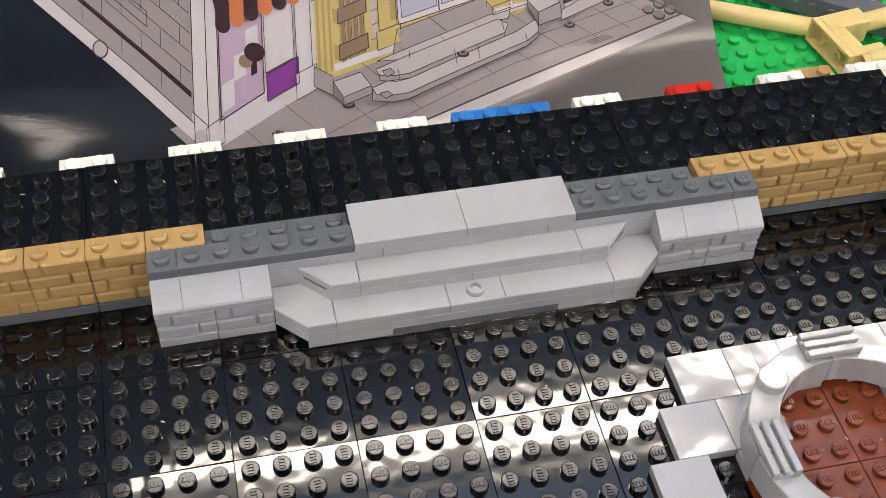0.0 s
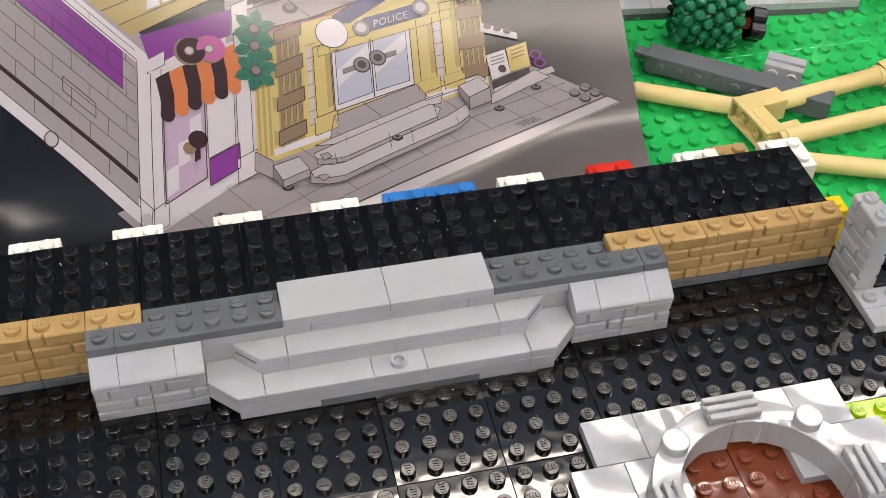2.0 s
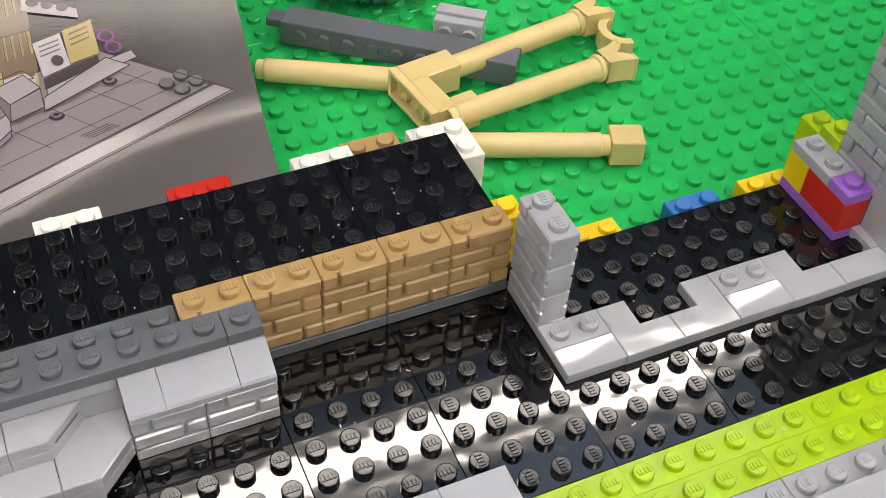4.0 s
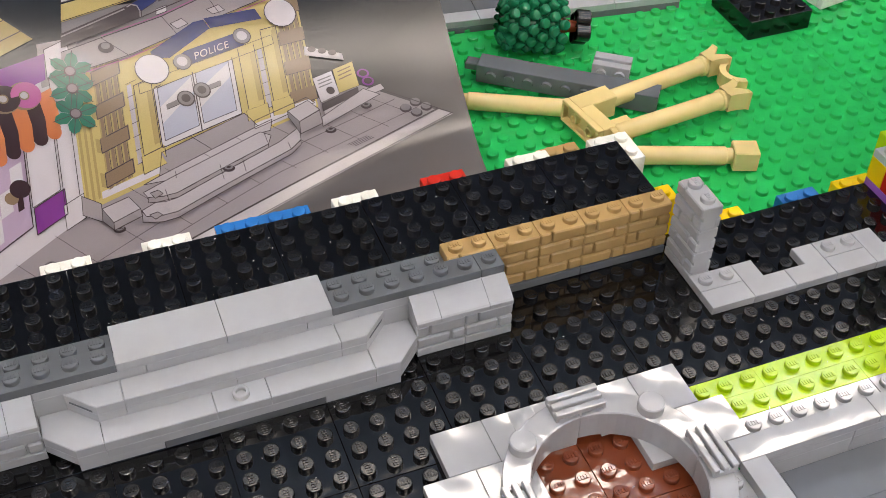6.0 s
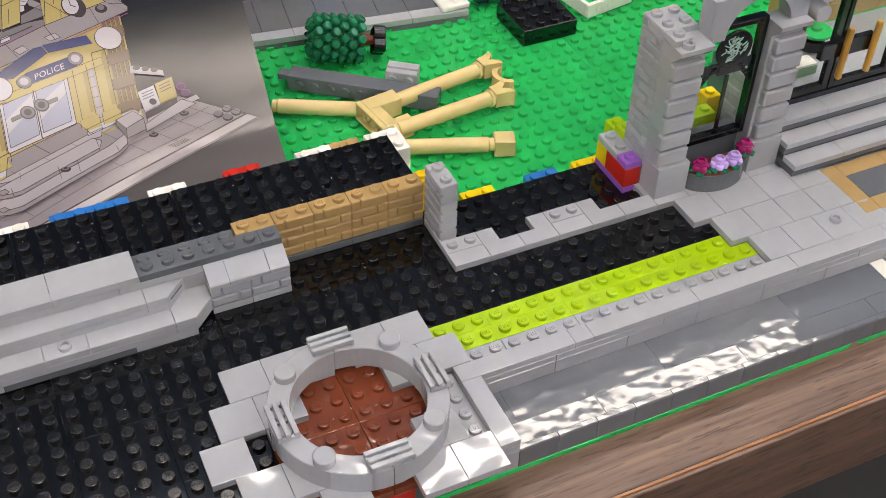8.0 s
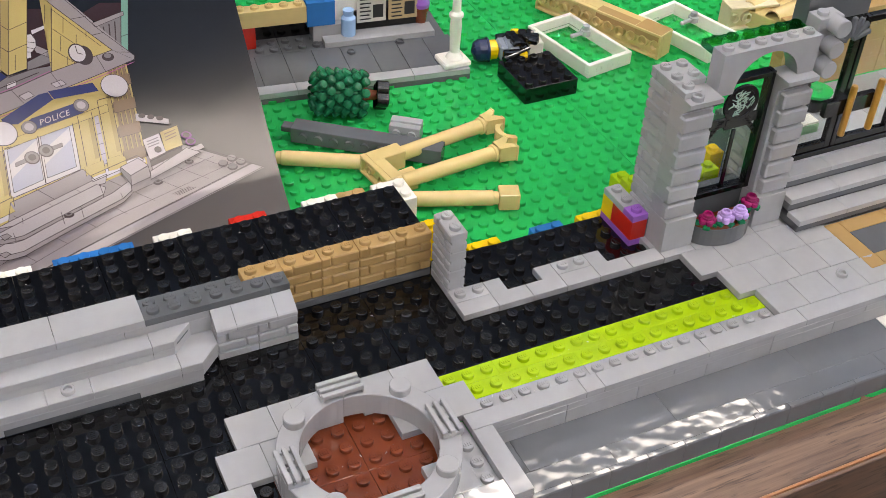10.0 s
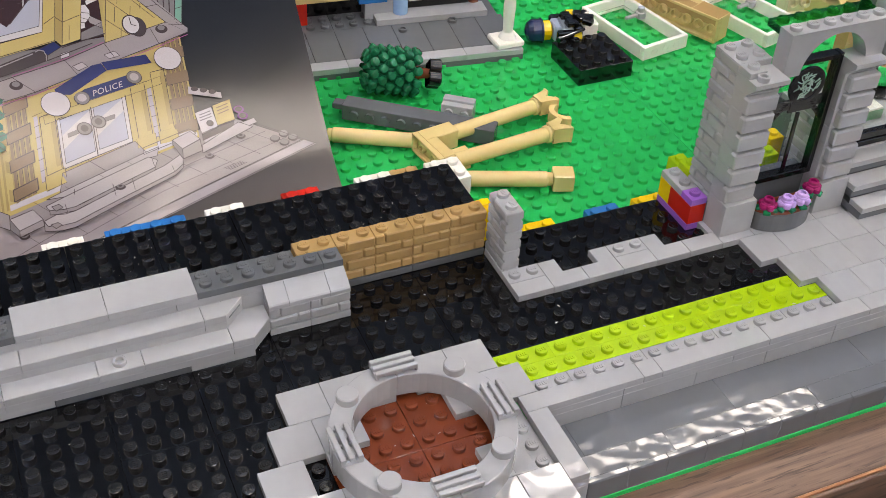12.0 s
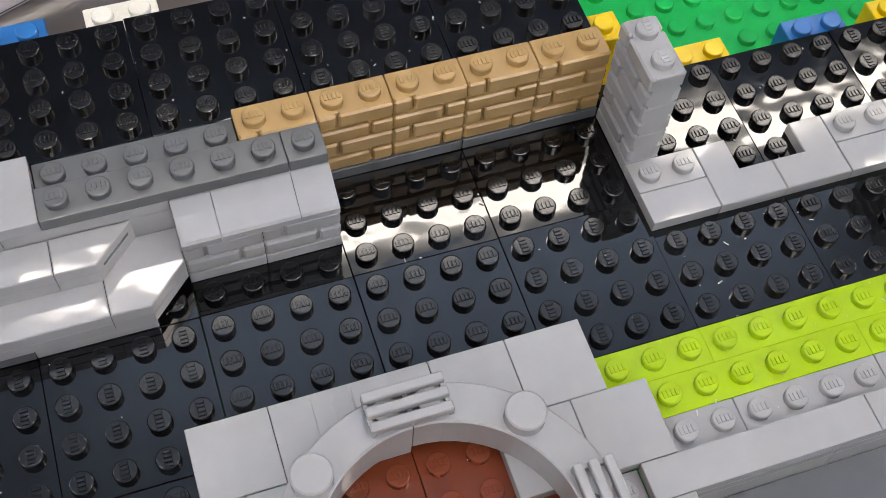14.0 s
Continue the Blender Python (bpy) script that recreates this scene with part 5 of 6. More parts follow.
pave_quad(-0.3, -4.6, 23.1, 3.0, "grey", 0)
pave_quad(-0.5, -6.0, 23.2, -4.7, "pale", 2)
stroke(pave(-0.5, -4.7), pave(23.1, -4.7), 0.06)
stroke(pave(-0.5, -6.0), pave(23.2, -6.0), 0.06)
stroke(pave(23.15, -6.0), pave(23.2, 0.2), 0.06)
for k in range(12):
    stroke(pave(-0.3 + 2 * k, -4.7), pave(-0.3 + 2 * k, 0), 0.032)
for v, w in ((-4.4, -4.35), (-2.9, -1.8)):
    stroke(pave(-0.5, v), pave(13, v), 0.032)
    stroke(pave(13, v), at(22.6, w, 0), 0.032)
for u, v in ((2.5, -1.5), (5.6, -2.2), (8.4, -3.4)):
    disc_print(pave(u, v), 0.26, "line", 7, 0.6)
    disc_print(pave(u, v) + Vector((0, 0.05)), 0.19, "mid", 8, 0.6)
    disc_print(pave(u, v) + Vector((0, 0.05)), 0.1, "line", 9, 0.6)
for u, v in ((17.43, -2.95), (20.8, -1.59)):
    disc_print(at(u, v, 0), 0.26, "line", 7, 0.6)
    disc_print(at(u, v, 0) + Vector((0, 0.05)), 0.19, "mid", 8, 0.6)
    disc_print(at(u, v, 0) + Vector((0, 0.05)), 0.1, "line", 9, 0.6)
for u, v in ((22.0, -3.91), (21.96, -5.16), (23.01, -3.47), (22.92, -4.83)):
    disc_print(at(u, v, 0), 0.29, "line", 7, 0.75)
    disc_print(at(u, v, 0) + Vector((0, 0.05)), 0.24, "mid", 8, 0.75)
for k in range(4):
    stroke(at(16.9 + 0.05 * k, -5.0 - 0.16 * k, 0), at(18.2 + 0.05 * k, -5.15 - 0.16 * k, 0), 0.04)

# shop: side wall, corner post, door, awning
sidewall(0, 0, 16, 1.2, "white", 2)
sidewall(0, 1.2, 16, 16.0, "grey", 1)
stroke(at(0, 0.7, 1.2), at(0, 16, 1.2), 0.05)
for k in range(1, 9):
    stroke(at(0, 0.8, 1.6 + 1.55 * k), at(0, 16, 1.6 + 1.55 * k), 0.045)
    for i in range(8):
        v = 1.3 + 1.9 * i + (0.95 if k % 2 else 0)
        if v < 15:
            stroke(at(0, v, 0.05 + 1.55 * k), at(0, v, 1.6 + 1.55 * k), 0.04)
sidewall(0.8, 2.9, 16, 3.35, "dark", 4)
flat([at(0, 1.45, 9.8), at(0, 16, 9.8), at(0, 16, 13.3), at(0, 1.45, 13.3)], "purple", 5, "printed_panel")
sidewall(0.7, 13.3, 16, 14.6, "white", 5)
stroke(at(0, 0.7, 13.3), at(0, 16, 13.3), 0.06)
stroke(at(0, 1.45, 9.8), at(0, 16, 9.8), 0.06)
for p, q in (((2.9, 5.4), (4.6, 5.4)), ((2.9, 6.6), (4.6, 6.6)), ((2.9, 5.4), (2.9, 6.6)), ((4.6, 5.4), (4.6, 6.6))):
    stroke(at(0, *p), at(0, *q), 0.06)
for v in (0.4, 5.2, 10.0):
    disc_print(at(0, v, 0.55), 0.3, "line", 6, 1.3)
    disc_print(at(0, v, 0.55), 0.25, "pale", 7, 1.3)
front(0.0, 0.0, 5.4, 13.5, "white", 1)
sidewall(0, 0, 0.7, 14.6, "white", 4)
front(0.0, 0.0, 0.55, 13.6, "white", 4)
for p, q in ((at(0, 0, 0), at(0, 0, 13.6)), (at(0.55, 0, 1.6), at(0.55, 0, 13.0)), (at(0, 0.7, 0), at(0, 0.7, 13.3))):
    stroke(p, q, 0.06)
front(-0.1, 0.0, 0.75, 1.9, "white", 6)
sidewall(0, 0, 0.8, 1.9, "white", 6)
outline(-0.1, 0.0, 0.75, 1.9)
stroke(at(0, 0, 1.9), at(0, 0.8, 1.9), 0.06)
sidewall(-0.2, 13.4, 9, 14.5, "white", 8, u=-0.15)
front(-0.15, 13.2, 0.75, 14.4, "white", 8)
outline(-0.15, 13.2, 0.75, 14.4)
front(0.62, 1.7, 2.75, 9.0, "pink", 3, name="printed_door")
for k in range(3):
    front(0.7 + 0.62 * k, 2.2 + 1.7 * k, 1.3 + 0.62 * k, 4.2 + 1.6 * k, "white", 5, name="printed_door")
outline(0.62, 1.7, 2.75, 9.0, 0.0, 0.08)
front(2.15, 3.5, 2.45, 5.2, "dark", 7, name="printed_handle")
disc_print(at(2.35, 0, 5.2), 0.42, "dark", 8, name="printed_handle")
disc_print(at(1.9, 0, 4.9), 0.28, "brown", 7, name="printed_handle")
front(2.9, 0.9, 4.5, 3.0, "purple", 6, name="printed_panel")
outline(2.9, 0.9, 4.5, 3.0, 0.0, 0.07)
front(2.85, 3.1, 4.3, 8.4, "white", 4, name="printed_door")
outline(2.85, 3.1, 4.3, 8.4)
front(4.42, 0, 5.2, 13.0, "white", 5)
outline(4.42, 1.7, 5.2, 13.0)
front(4.35, -0.3, 5.4, 1.7, "white", 7)
outline(4.35, -0.3, 5.4, 1.7)
for k in range(6):
    u0, u1 = 0.25 + 0.7 * k, 0.25 + 0.7 * (k + 1)
    ink = "dark" if k % 2 == 0 else "orange"
    w0, w1 = 8.75 - 0.12 * k, 12.4 - 0.08 * k
    flat([at(u0, 0, w1), at(u1, 0, w1), at(u1 + 0.25, 0, w0 + 1.5), at(u1 + 0.25, 0, w0), at(u0 + 0.25, 0, w0), at(u0 + 0.25, 0, w0 + 1.5)], ink, 9, "printed_awning")
    disc_print(at((u0 + u1) / 2 + 0.25, 0, w0), 0.31, ink, 9, 1.2, "printed_awning")
    stroke(at(u1, 0, w1), at(u1 + 0.25, 0, w0), 0.05)
    stroke(at(u0 + 0.25, 0, w0 + 1.5), at(u1 + 0.25, 0, w0 + 1.5), 0.04)
flat([at(0.05, 0, 13.6), at(4.25, 0, 13.0), at(4.35, 0, 15.3), at(-0.5, 0, 16.9)], "purple", 6, "printed_panel")
flat([at(0.6, 0, 12.3), at(1.9, 0, 12.1), at(1.9, 0, 13.6), at(0.6, 0, 13.5)], "white", 7, "printed_panel")
for u, w, ink in ((2.05, 13.2, "dark"), (3.1, 12.5, "rose")):
    disc_print(at(u, 0, w), 0.68, "brown", 10)
    disc_print(at(u, 0, w) + Vector((0.08, 0.02)), 0.63, ink, 11)
    disc_print(at(u, 0, w), 0.22, "brown", 12)
    disc_print(at(u, 0, w), 0.16, "pale", 13)
ground(-0.4, 0.6, 4.4, 6.5, "deep", 3, 16.0, "printed_roof")
for k in range(6):
    stroke(at(-0.4, 0.9 * k + 1.2, 16.0), at(4.4, 0.9 * k + 1.2, 16.0), 0.06)
for u in (1.0, 1.8):
    flat([at(u, 1.2, 16.2), at(u + 0.7, 1.2, 16.1), at(u + 0.5, 1.2, 19), at(u + 0.15, 1.2, 19)], "white", 8, "printed_ornament")
front(4.35, 13.0, 5.6, 15.6, "white", 7)
outline(4.35, 13.0, 5.6, 15.6)

# leaves on the corner
for w in (12.5, 10.9, 8.6):
    c = at(5.55, 0, w)
    for k in range(6):
        t = 2 * math.pi * k / 6 + 0.25
        tip = lambda r, s: c + Vector((r * math.cos(t + s), 0.83 * r * math.sin(t + s)))
        flat([c, tip(0.6, -0.5), tip(0.85, -0.25), tip(0.98, 0.0), tip(0.85, 0.25), tip(0.6, 0.5)], "teal", 10, "printed_leaves")
        stroke(c, tip(1.05, 0), 0.05, "line", 11)
    disc_print(c, 0.26, "line", 12, name="printed_leaves")
    disc_print(c, 0.2, "mid", 13, name="printed_leaves")

# station front: wall, corner blocks, columns, door, pediment
front(5.4, 0.2, 18.8, 13.0, "yellow", 2)
flat([at(4.0, 0, 12.5), at(6.8, 0, 11.6), at(9.5, 0, 11.4), at(9.5, 0, 13), at(6.0, 0, 15.5), at(4.0, 0, 16.5)], "grey", 3, "printed_roof")
for u in (5.5, 5.8, 6.1):
    front(u, 0.6, u + 0.14, 11.6, "deep", 3)
front(6.3, 0.4, 18.7, 1.0, "white", 4)
for k in range(7):
    front(8.3, 1.6 + 1.25 * k, 9.0, 1.65 + 1.25 * k, "line", 4, name="printed_outline")
    front(15.8, 1.6 + 1.25 * k, 16.2, 1.65 + 1.25 * k, "line", 4, name="printed_outline")
front(8.35, 1.6, 8.6, 9.0, "pale", 3)
front(15.85, 1.6, 16.15, 9.5, "pale", 3)
for u0, tops in ((6.65, 12.2), (17.35, 13.0)):
    front(u0, 0.8, u0 + 1.35, tops, "deep", 4)
    for k in range(4):
        front(u0 + 0.08 + 0.33 * k, 0.8, u0 + 0.26 + 0.33 * k, tops, "brown", 5)
        stroke(at(u0 + 0.3 + 0.33 * k, 0, 0.8), at(u0 + 0.3 + 0.33 * k, 0, tops), 0.05, level=6)
    for k in range(4):
        w = 1.0 + 3.1 * k
        front(u0 - 0.05, w, u0 + 1.5, w + 1.35, "brown", 8)
        flat([at(u0 - 0.05, 0, w), at(u0 - 0.05, 0, w + 1.25), at(u0 - 0.3, 0, w + 1.6), at(u0 - 0.3, 0, w + 0.35)], "deep", 7)
        outline(u0 - 0.05, w, u0 + 1.45, w + 1.25, 0.0, 0.07)
for u, top in ((9.2, 8.6), (15.25, 8.2), (16.75, 9.3)):
    front(u - 0.48, 1.9, u + 0.48, top, "yellow", 6)
    front(u + 0.16, 1.9, u + 0.48, top, "deep", 7)
    front(u - 0.62, 0.4, u + 0.66, 2.0, "yellow", 8)
    flat([at(u - 0.62, 0, 2.0), at(u + 0.66, 0, 2.0), at(u + 0.48, 0, 2.5), at(u - 0.48, 0, 2.5)], "yellow", 8)
    outline(u - 0.48, 2.0, u + 0.48, top, 0.0, 0.06)
    outline(u - 0.62, 0.4, u + 0.66, 2.0, 0.0, 0.06)
front(9.75, 1.9, 14.35, 7.6, "white", 5, name="printed_door")
for u in (9.95, 12.15):
    front(u, 2.4, u + 1.95, 7.4, "sky", 6, name="printed_door")
    flat([at(u, 0, 4.0), at(u + 1.95, 0, 5.8), at(u + 1.95, 0, 7.2), at(u, 0, 5.6)], "white", 7, "printed_door")
    outline(u, 2.4, u + 1.95, 7.4)
outline(9.75, 1.9, 14.35, 7.6, 0.0, 0.07)
stroke(at(12.0, 0, 1.9), at(12.0, 0, 7.6), 0.1)
for u, w, s in ((11.42, 5.3, -1), (12.36, 5.46, 1)):
    front(u - 1.1 if s < 0 else u, w - 0.2, u if s < 0 else u + 1.1, w + 0.25, "mid", 9)
    outline(u - 1.1 if s < 0 else u, w - 0.2, u if s < 0 else u + 1.1, w + 0.25)
    disc_print(at(u, 0, w), 0.4, "line", 10)
    disc_print(at(u, 0, w), 0.34, "mid", 11)
    disc_print(at(u, 0, w), 0.2, "line", 12)
front(9.0, 7.6, 16.9, 8.5, "yellow", 8)
outline(9.0, 7.6, 16.9, 8.5, 0.0, 0.06)
front(8.9, 8.5, 17.0, 10.0, "yellow", 7)
front(11.2, 8.3, 15.2, 9.75, "navy", 10, name="printed_sign")
flat([at(10.4, 0, 9.6), at(13.2, 0, 10.8), at(16.3, 0, 10.0), at(15.2, 0, 9.7), at(11.4, 0, 9.7)], "yellow", 9, "printed_pediment")
flat([at(10.9, 0, 9.6), at(13.4, 0, 10.95), at(13.1, 0, 12.0), at(12.5, 0, 12.1), at(9.9, 0, 10.9), at(10.0, 0, 10.2)], "navy", 12, "printed_pediment")
flat([at(13.45, 0, 10.95), at(16.5, 0, 10.3), at(16.2, 0, 11.5), at(13.15, 0, 12.1)], "navy", 12, "printed_pediment")
stroke(at(10.75, 0, 9.3), at(13.4, 0, 10.7), 0.24, "yellow", 13, "printed_pediment")
stroke(at(13.4, 0, 10.7), at(16.6, 0, 10.05), 0.24, "yellow", 13, "printed_pediment")
stroke(at(13.4, 0, 10.95), at(13.12, 0, 12.05), 0.06)
stroke(at(10.8, 0, 9.45), at(13.4, 0, 10.85), 0.06)
stroke(at(13.4, 0, 10.85), at(16.6, 0, 10.2), 0.06)
front(9.0, 9.5, 10.2, 10.6, "navy", 9, name="printed_pediment")
for u, w in ((11.55, 8.75), (15.15, 9.15)):
    disc_print(at(u, 0, w), 0.42, "line", 13)
    disc_print(at(u, 0, w), 0.38, "mid", 14)
    disc_print(at(u, 0, w), 0.24, "pale", 15)
for u, w in ((9.85, 9.2), (17.65, 10.35)):
    disc_print(at(u, 0, w), 0.76, "line", 14)
    disc_print(at(u, 0, w), 0.72, "white", 15)


def shape(pts, ink, level, name, wide=0.05):
    """A printed area on the sheet with its outline."""
    pts = [Vector(p) for p in pts]
    if len(pts) < 5:
        flat(pts, ink, level, name)
    else:
        for tri in tessellate_polygon([[p.to_3d() for p in pts]]):
            flat([pts[i] for i in tri], ink, level, name)
    if wide:
        for p, q in zip(pts, pts[1:] + pts[:1]):
            stroke(p, q, wide, level=level + 1)


def trace(pts, wide=0.05, ink="line", level=10):
    """A printed line through several points of the sheet."""
    pts = [Vector(p) for p in pts]
    for p, q in zip(pts, pts[1:]):
        stroke(p, q, wide, ink, level)


quad = lambda pts, ink, level, name: flat([at(u, 0, w) for u, w in pts], ink, level, name)
edge = lambda *pts: [stroke(at(p[0], 0, p[1]), at(q[0], 0, q[1]), 0.06, level=10) for p, q in zip(pts, pts[1:])]
# roof terrace and upper floor behind the front parapet
shape(((-21.75, 17.78), (-17.44, 17.92), (-15.03, 18.36), (-15.19, 17.81), (-17.56, 17.12), (-20.37, 16.46), (-22.19, 16.00)), "mid", 3, "printed_roof")
shape(((-15.54, 21.40), (-14.16, 21.31), (-15.03, 18.24), (-16.44, 18.13)), "dark", 4, "printed_floor", 0)
shape(((-16.27, 18.55), (-14.89, 19.07), (-15.00, 18.36), (-16.39, 18.12)), "mid", 5, "printed_floor")
shape(((-15.86, 19.56), (-14.84, 18.94), (-14.93, 18.59), (-15.68, 19.01)), "grey", 5, "printed_floor")
shape(((-14.49, 21.58), (-14.15, 21.56), (-14.46, 20.48), (-14.83, 20.39)), "mint", 6, "printed_wall")
shape(((-15.62, 20.20), (-14.55, 20.49), (-14.59, 20.34), (-15.62, 19.99)), "white", 6, "printed_rail", 0)
shape(((-15.90, 19.98), (-15.68, 19.99), (-15.53, 19.65), (-15.60, 19.30), (-15.89, 19.03), (-16.16, 19.05)), "white", 7, "printed_ornament")
shape(((-16.16, 19.05), (-15.95, 19.03), (-16.00, 18.74), (-16.26, 18.70)), "white", 7, "printed_ornament")
trace(((-16.01, 19.57), (-15.58, 19.48)), 0.05)
trace(((-16.09, 19.28), (-15.73, 19.16)), 0.05)
shape(((-17.20, 22.72), (-16.51, 22.68), (-17.72, 18.20), (-21.87, 17.31), (-21.69, 18.05), (-18.27, 18.71)), "yellow", 6, "printed_wall", 0)
shape(((-16.60, 22.68), (-16.15, 22.66), (-17.44, 17.89), (-17.74, 18.23)), "deep", 7, "printed_wall")
shape(((-16.15, 22.66), (-15.17, 22.60), (-16.40, 18.18), (-17.44, 17.92)), "yellow", 7, "printed_wall")
trace(((-17.76, 20.41), (-17.16, 20.61), (-16.79, 20.28), (-15.72, 20.63)), 0.05)
trace(((-18.11, 19.08), (-17.47, 19.44), (-17.11, 19.12), (-16.05, 19.45)), 0.05)
trace(((-16.80, 18.92), (-17.01, 18.14)), 0.05)
trace(((-17.72, 18.20), (-20.05, 17.71), (-21.87, 17.31)), 0.05)
shape(((-21.67, 18.11), (-18.27, 18.71), (-17.20, 22.72), (-17.44, 22.73), (-20.71, 22.03)), "white", 7, "printed_window")
shape(((-21.60, 18.39), (-18.36, 19.01), (-17.93, 20.54), (-21.27, 19.73)), "sky", 8, "printed_window")
shape(((-21.20, 20.02), (-20.49, 22.90), (-17.41, 22.73), (-17.52, 21.53), (-18.84, 20.13), (-20.00, 19.06)), "dark", 9, "printed_window", 0)
trace(((-21.06, 20.59), (-18.29, 21.13), (-17.58, 21.29)), 0.20, "pale", 10)
trace(((-18.22, 22.77), (-18.94, 19.99)), 0.14, "pale", 10)
trace(((-17.43, 21.52), (-19.82, 19.19)), 0.09)
shape(((-19.27, 17.58), (-17.82, 18.15), (-17.52, 17.84), (-18.44, 17.40)), "navy", 8, "printed_panel")
shape(((-22.00, 16.79), (-18.95, 17.70), (-18.63, 17.79), (-18.30, 17.47), (-18.38, 17.19), (-19.07, 17.02), (-22.13, 16.24)), "line", 9, "printed_panel")
trace(((-18.90, 17.67), (-18.69, 17.76), (-18.45, 17.69), (-18.37, 17.45), (-18.43, 17.19)), 0.10, "grey", 11)
trace(((-22.02, 16.68), (-19.03, 17.59)), 0.10, "grey", 11)
shape(((-17.64, 17.50), (-17.12, 17.63), (-17.19, 17.37), (-17.71, 17.24)), "white", 6, "printed_panel")
trace(((-17.47, 17.80), (-15.03, 18.36)), 0.08)
trace(((-18.38, 17.19), (-15.84, 17.90)), 0.08)
shape(((-13.93, 22.22), (-15.18, 17.84), (-11.59, 18.69), (-14.01, 21.30), (-14.68, 22.02)), "yellow", 7, "printed_wall", 0)
trace(((-14.22, 21.22), (-12.15, 18.98)), 0.05)
trace(((-14.51, 20.18), (-12.79, 18.54)), 0.05)
trace(((-14.82, 19.09), (-13.75, 18.17)), 0.05)
trace(((-13.74, 20.67), (-13.98, 19.87)), 0.05)
trace(((-13.29, 19.73), (-13.47, 19.14)), 0.05)
trace(((-14.14, 19.73), (-14.38, 18.91)), 0.05)
trace(((-12.72, 19.84), (-12.81, 19.54)), 0.05)
trace(((-14.10, 18.59), (-14.23, 18.12)), 0.05)
trace(((-14.19, 21.32), (-15.18, 17.84)), 0.06)
shape(((-22.18, 16.05), (-20.36, 16.49), (-17.50, 17.14), (-15.24, 17.85), (-11.58, 18.72), (-10.55, 18.09), (-12.10, 17.64), (-17.20, 16.27), (-19.37, 15.66), (-22.42, 15.05)), "grey", 8, "printed_parapet", 0)
trace(((-22.18, 16.05), (-20.36, 16.49), (-17.50, 17.14), (-15.24, 17.85), (-11.58, 18.72)), 0.06)
trace(((-10.55, 18.09), (-12.10, 17.64), (-17.20, 16.27), (-19.37, 15.66), (-22.42, 15.05)), 0.06)
trace(((-10.58, 17.97), (-12.14, 17.52), (-17.23, 16.16), (-19.40, 15.55), (-22.45, 14.95)), 0.06, "rose", 9)
trace(((-20.34, 16.57), (-17.47, 17.22), (-15.22, 17.93)), 0.05, "rose", 9)
shape(((-14.85, 22.52), (-13.68, 22.21), (-10.48, 18.30), (-10.55, 18.09), (-11.58, 18.72), (-14.01, 21.30)), "grey", 9, "printed_parapet", 0)
trace(((-14.90, 22.34), (-14.01, 21.30), (-11.59, 18.69)), 0.06)
trace(((-14.18, 22.70), (-13.01, 21.24), (-11.97, 19.88), (-10.48, 18.30), (-10.56, 18.06)), 0.06)
trace(((-20.36, 16.49), (-19.37, 15.66)), 0.05)
trace(((-17.50, 17.14), (-17.01, 16.31)), 0.05)
trace(((-15.24, 17.85), (-14.86, 17.02)), 0.05)
trace(((-12.56, 18.46), (-12.31, 17.60)), 0.05)
trace(((-13.36, 20.59), (-12.47, 20.68)), 0.05)
trace(((-12.47, 19.61), (-11.80, 19.71)), 0.05)
trace(((-11.49, 18.59), (-10.68, 18.50)), 0.05)
shape(((-17.20, 16.79), (-16.64, 16.97), (-16.41, 16.72), (-16.94, 16.54)), "pale", 9, "printed_parapet")
shape(((-15.41, 17.24), (-14.81, 17.40), (-14.58, 17.14), (-15.17, 17.02)), "pale", 9, "printed_parapet")
shape(((-12.74, 20.85), (-11.52, 21.39), (-10.27, 21.31), (-10.42, 20.82), (-12.05, 20.38)), "dark", 7, "printed_rail", 0)
shape(((-12.02, 20.25), (-10.54, 20.64), (-11.08, 18.89), (-11.87, 19.69)), "mid", 6, "printed_rail", 0)
trace(((-11.70, 20.04), (-11.74, 19.68)), 0.12, "line", 9)
trace(((-11.34, 20.17), (-11.50, 19.42)), 0.12, "line", 9)
trace(((-10.98, 20.27), (-11.26, 19.15)), 0.12, "line", 9)
shape(((-12.27, 20.27), (-10.36, 20.79), (-10.37, 20.57), (-12.15, 20.04)), "grey", 9, "printed_rail")
shape(((-10.00, 22.30), (-9.60, 22.28), (-10.79, 18.44), (-11.09, 18.74)), "mint", 8, "printed_wall")
trace(((-10.89, 19.40), (-10.47, 19.49)), 0.05)
CLOCK = Vector((-13.53, 18.69))
KNOBS = (Vector((-11.95, 18.35)), Vector((-20.25, 16.06)))
disc_print(CLOCK + Vector((0.3, -0.12)), 0.5, "line", 11, 1.3)
disc_print(CLOCK, 0.5, "line", 12, 1.3)
disc_print(CLOCK, 0.43, "white", 13, 1.3)
stroke(CLOCK, CLOCK + Vector((0.0, 0.4)), 0.08, level=14)
stroke(CLOCK, CLOCK + Vector((0.25, -0.1)), 0.08, level=14)
for c in KNOBS:
    disc_print(c, 0.34, "line", 11, 0.8)
    disc_print(c + Vector((0, 0.06)), 0.2, "mid", 12, 0.8)


def floor_shape(pts, ink, level, closed=True, wide=0.045):
    pts = [at(u, v, 0) for u, v in pts]
    flat(pts, ink, level, "printed_steps")
    for p, q in zip(pts, pts[1:] + pts[:1] if closed else pts[1:]):
        stroke(p, q, wide, level=level + 1)


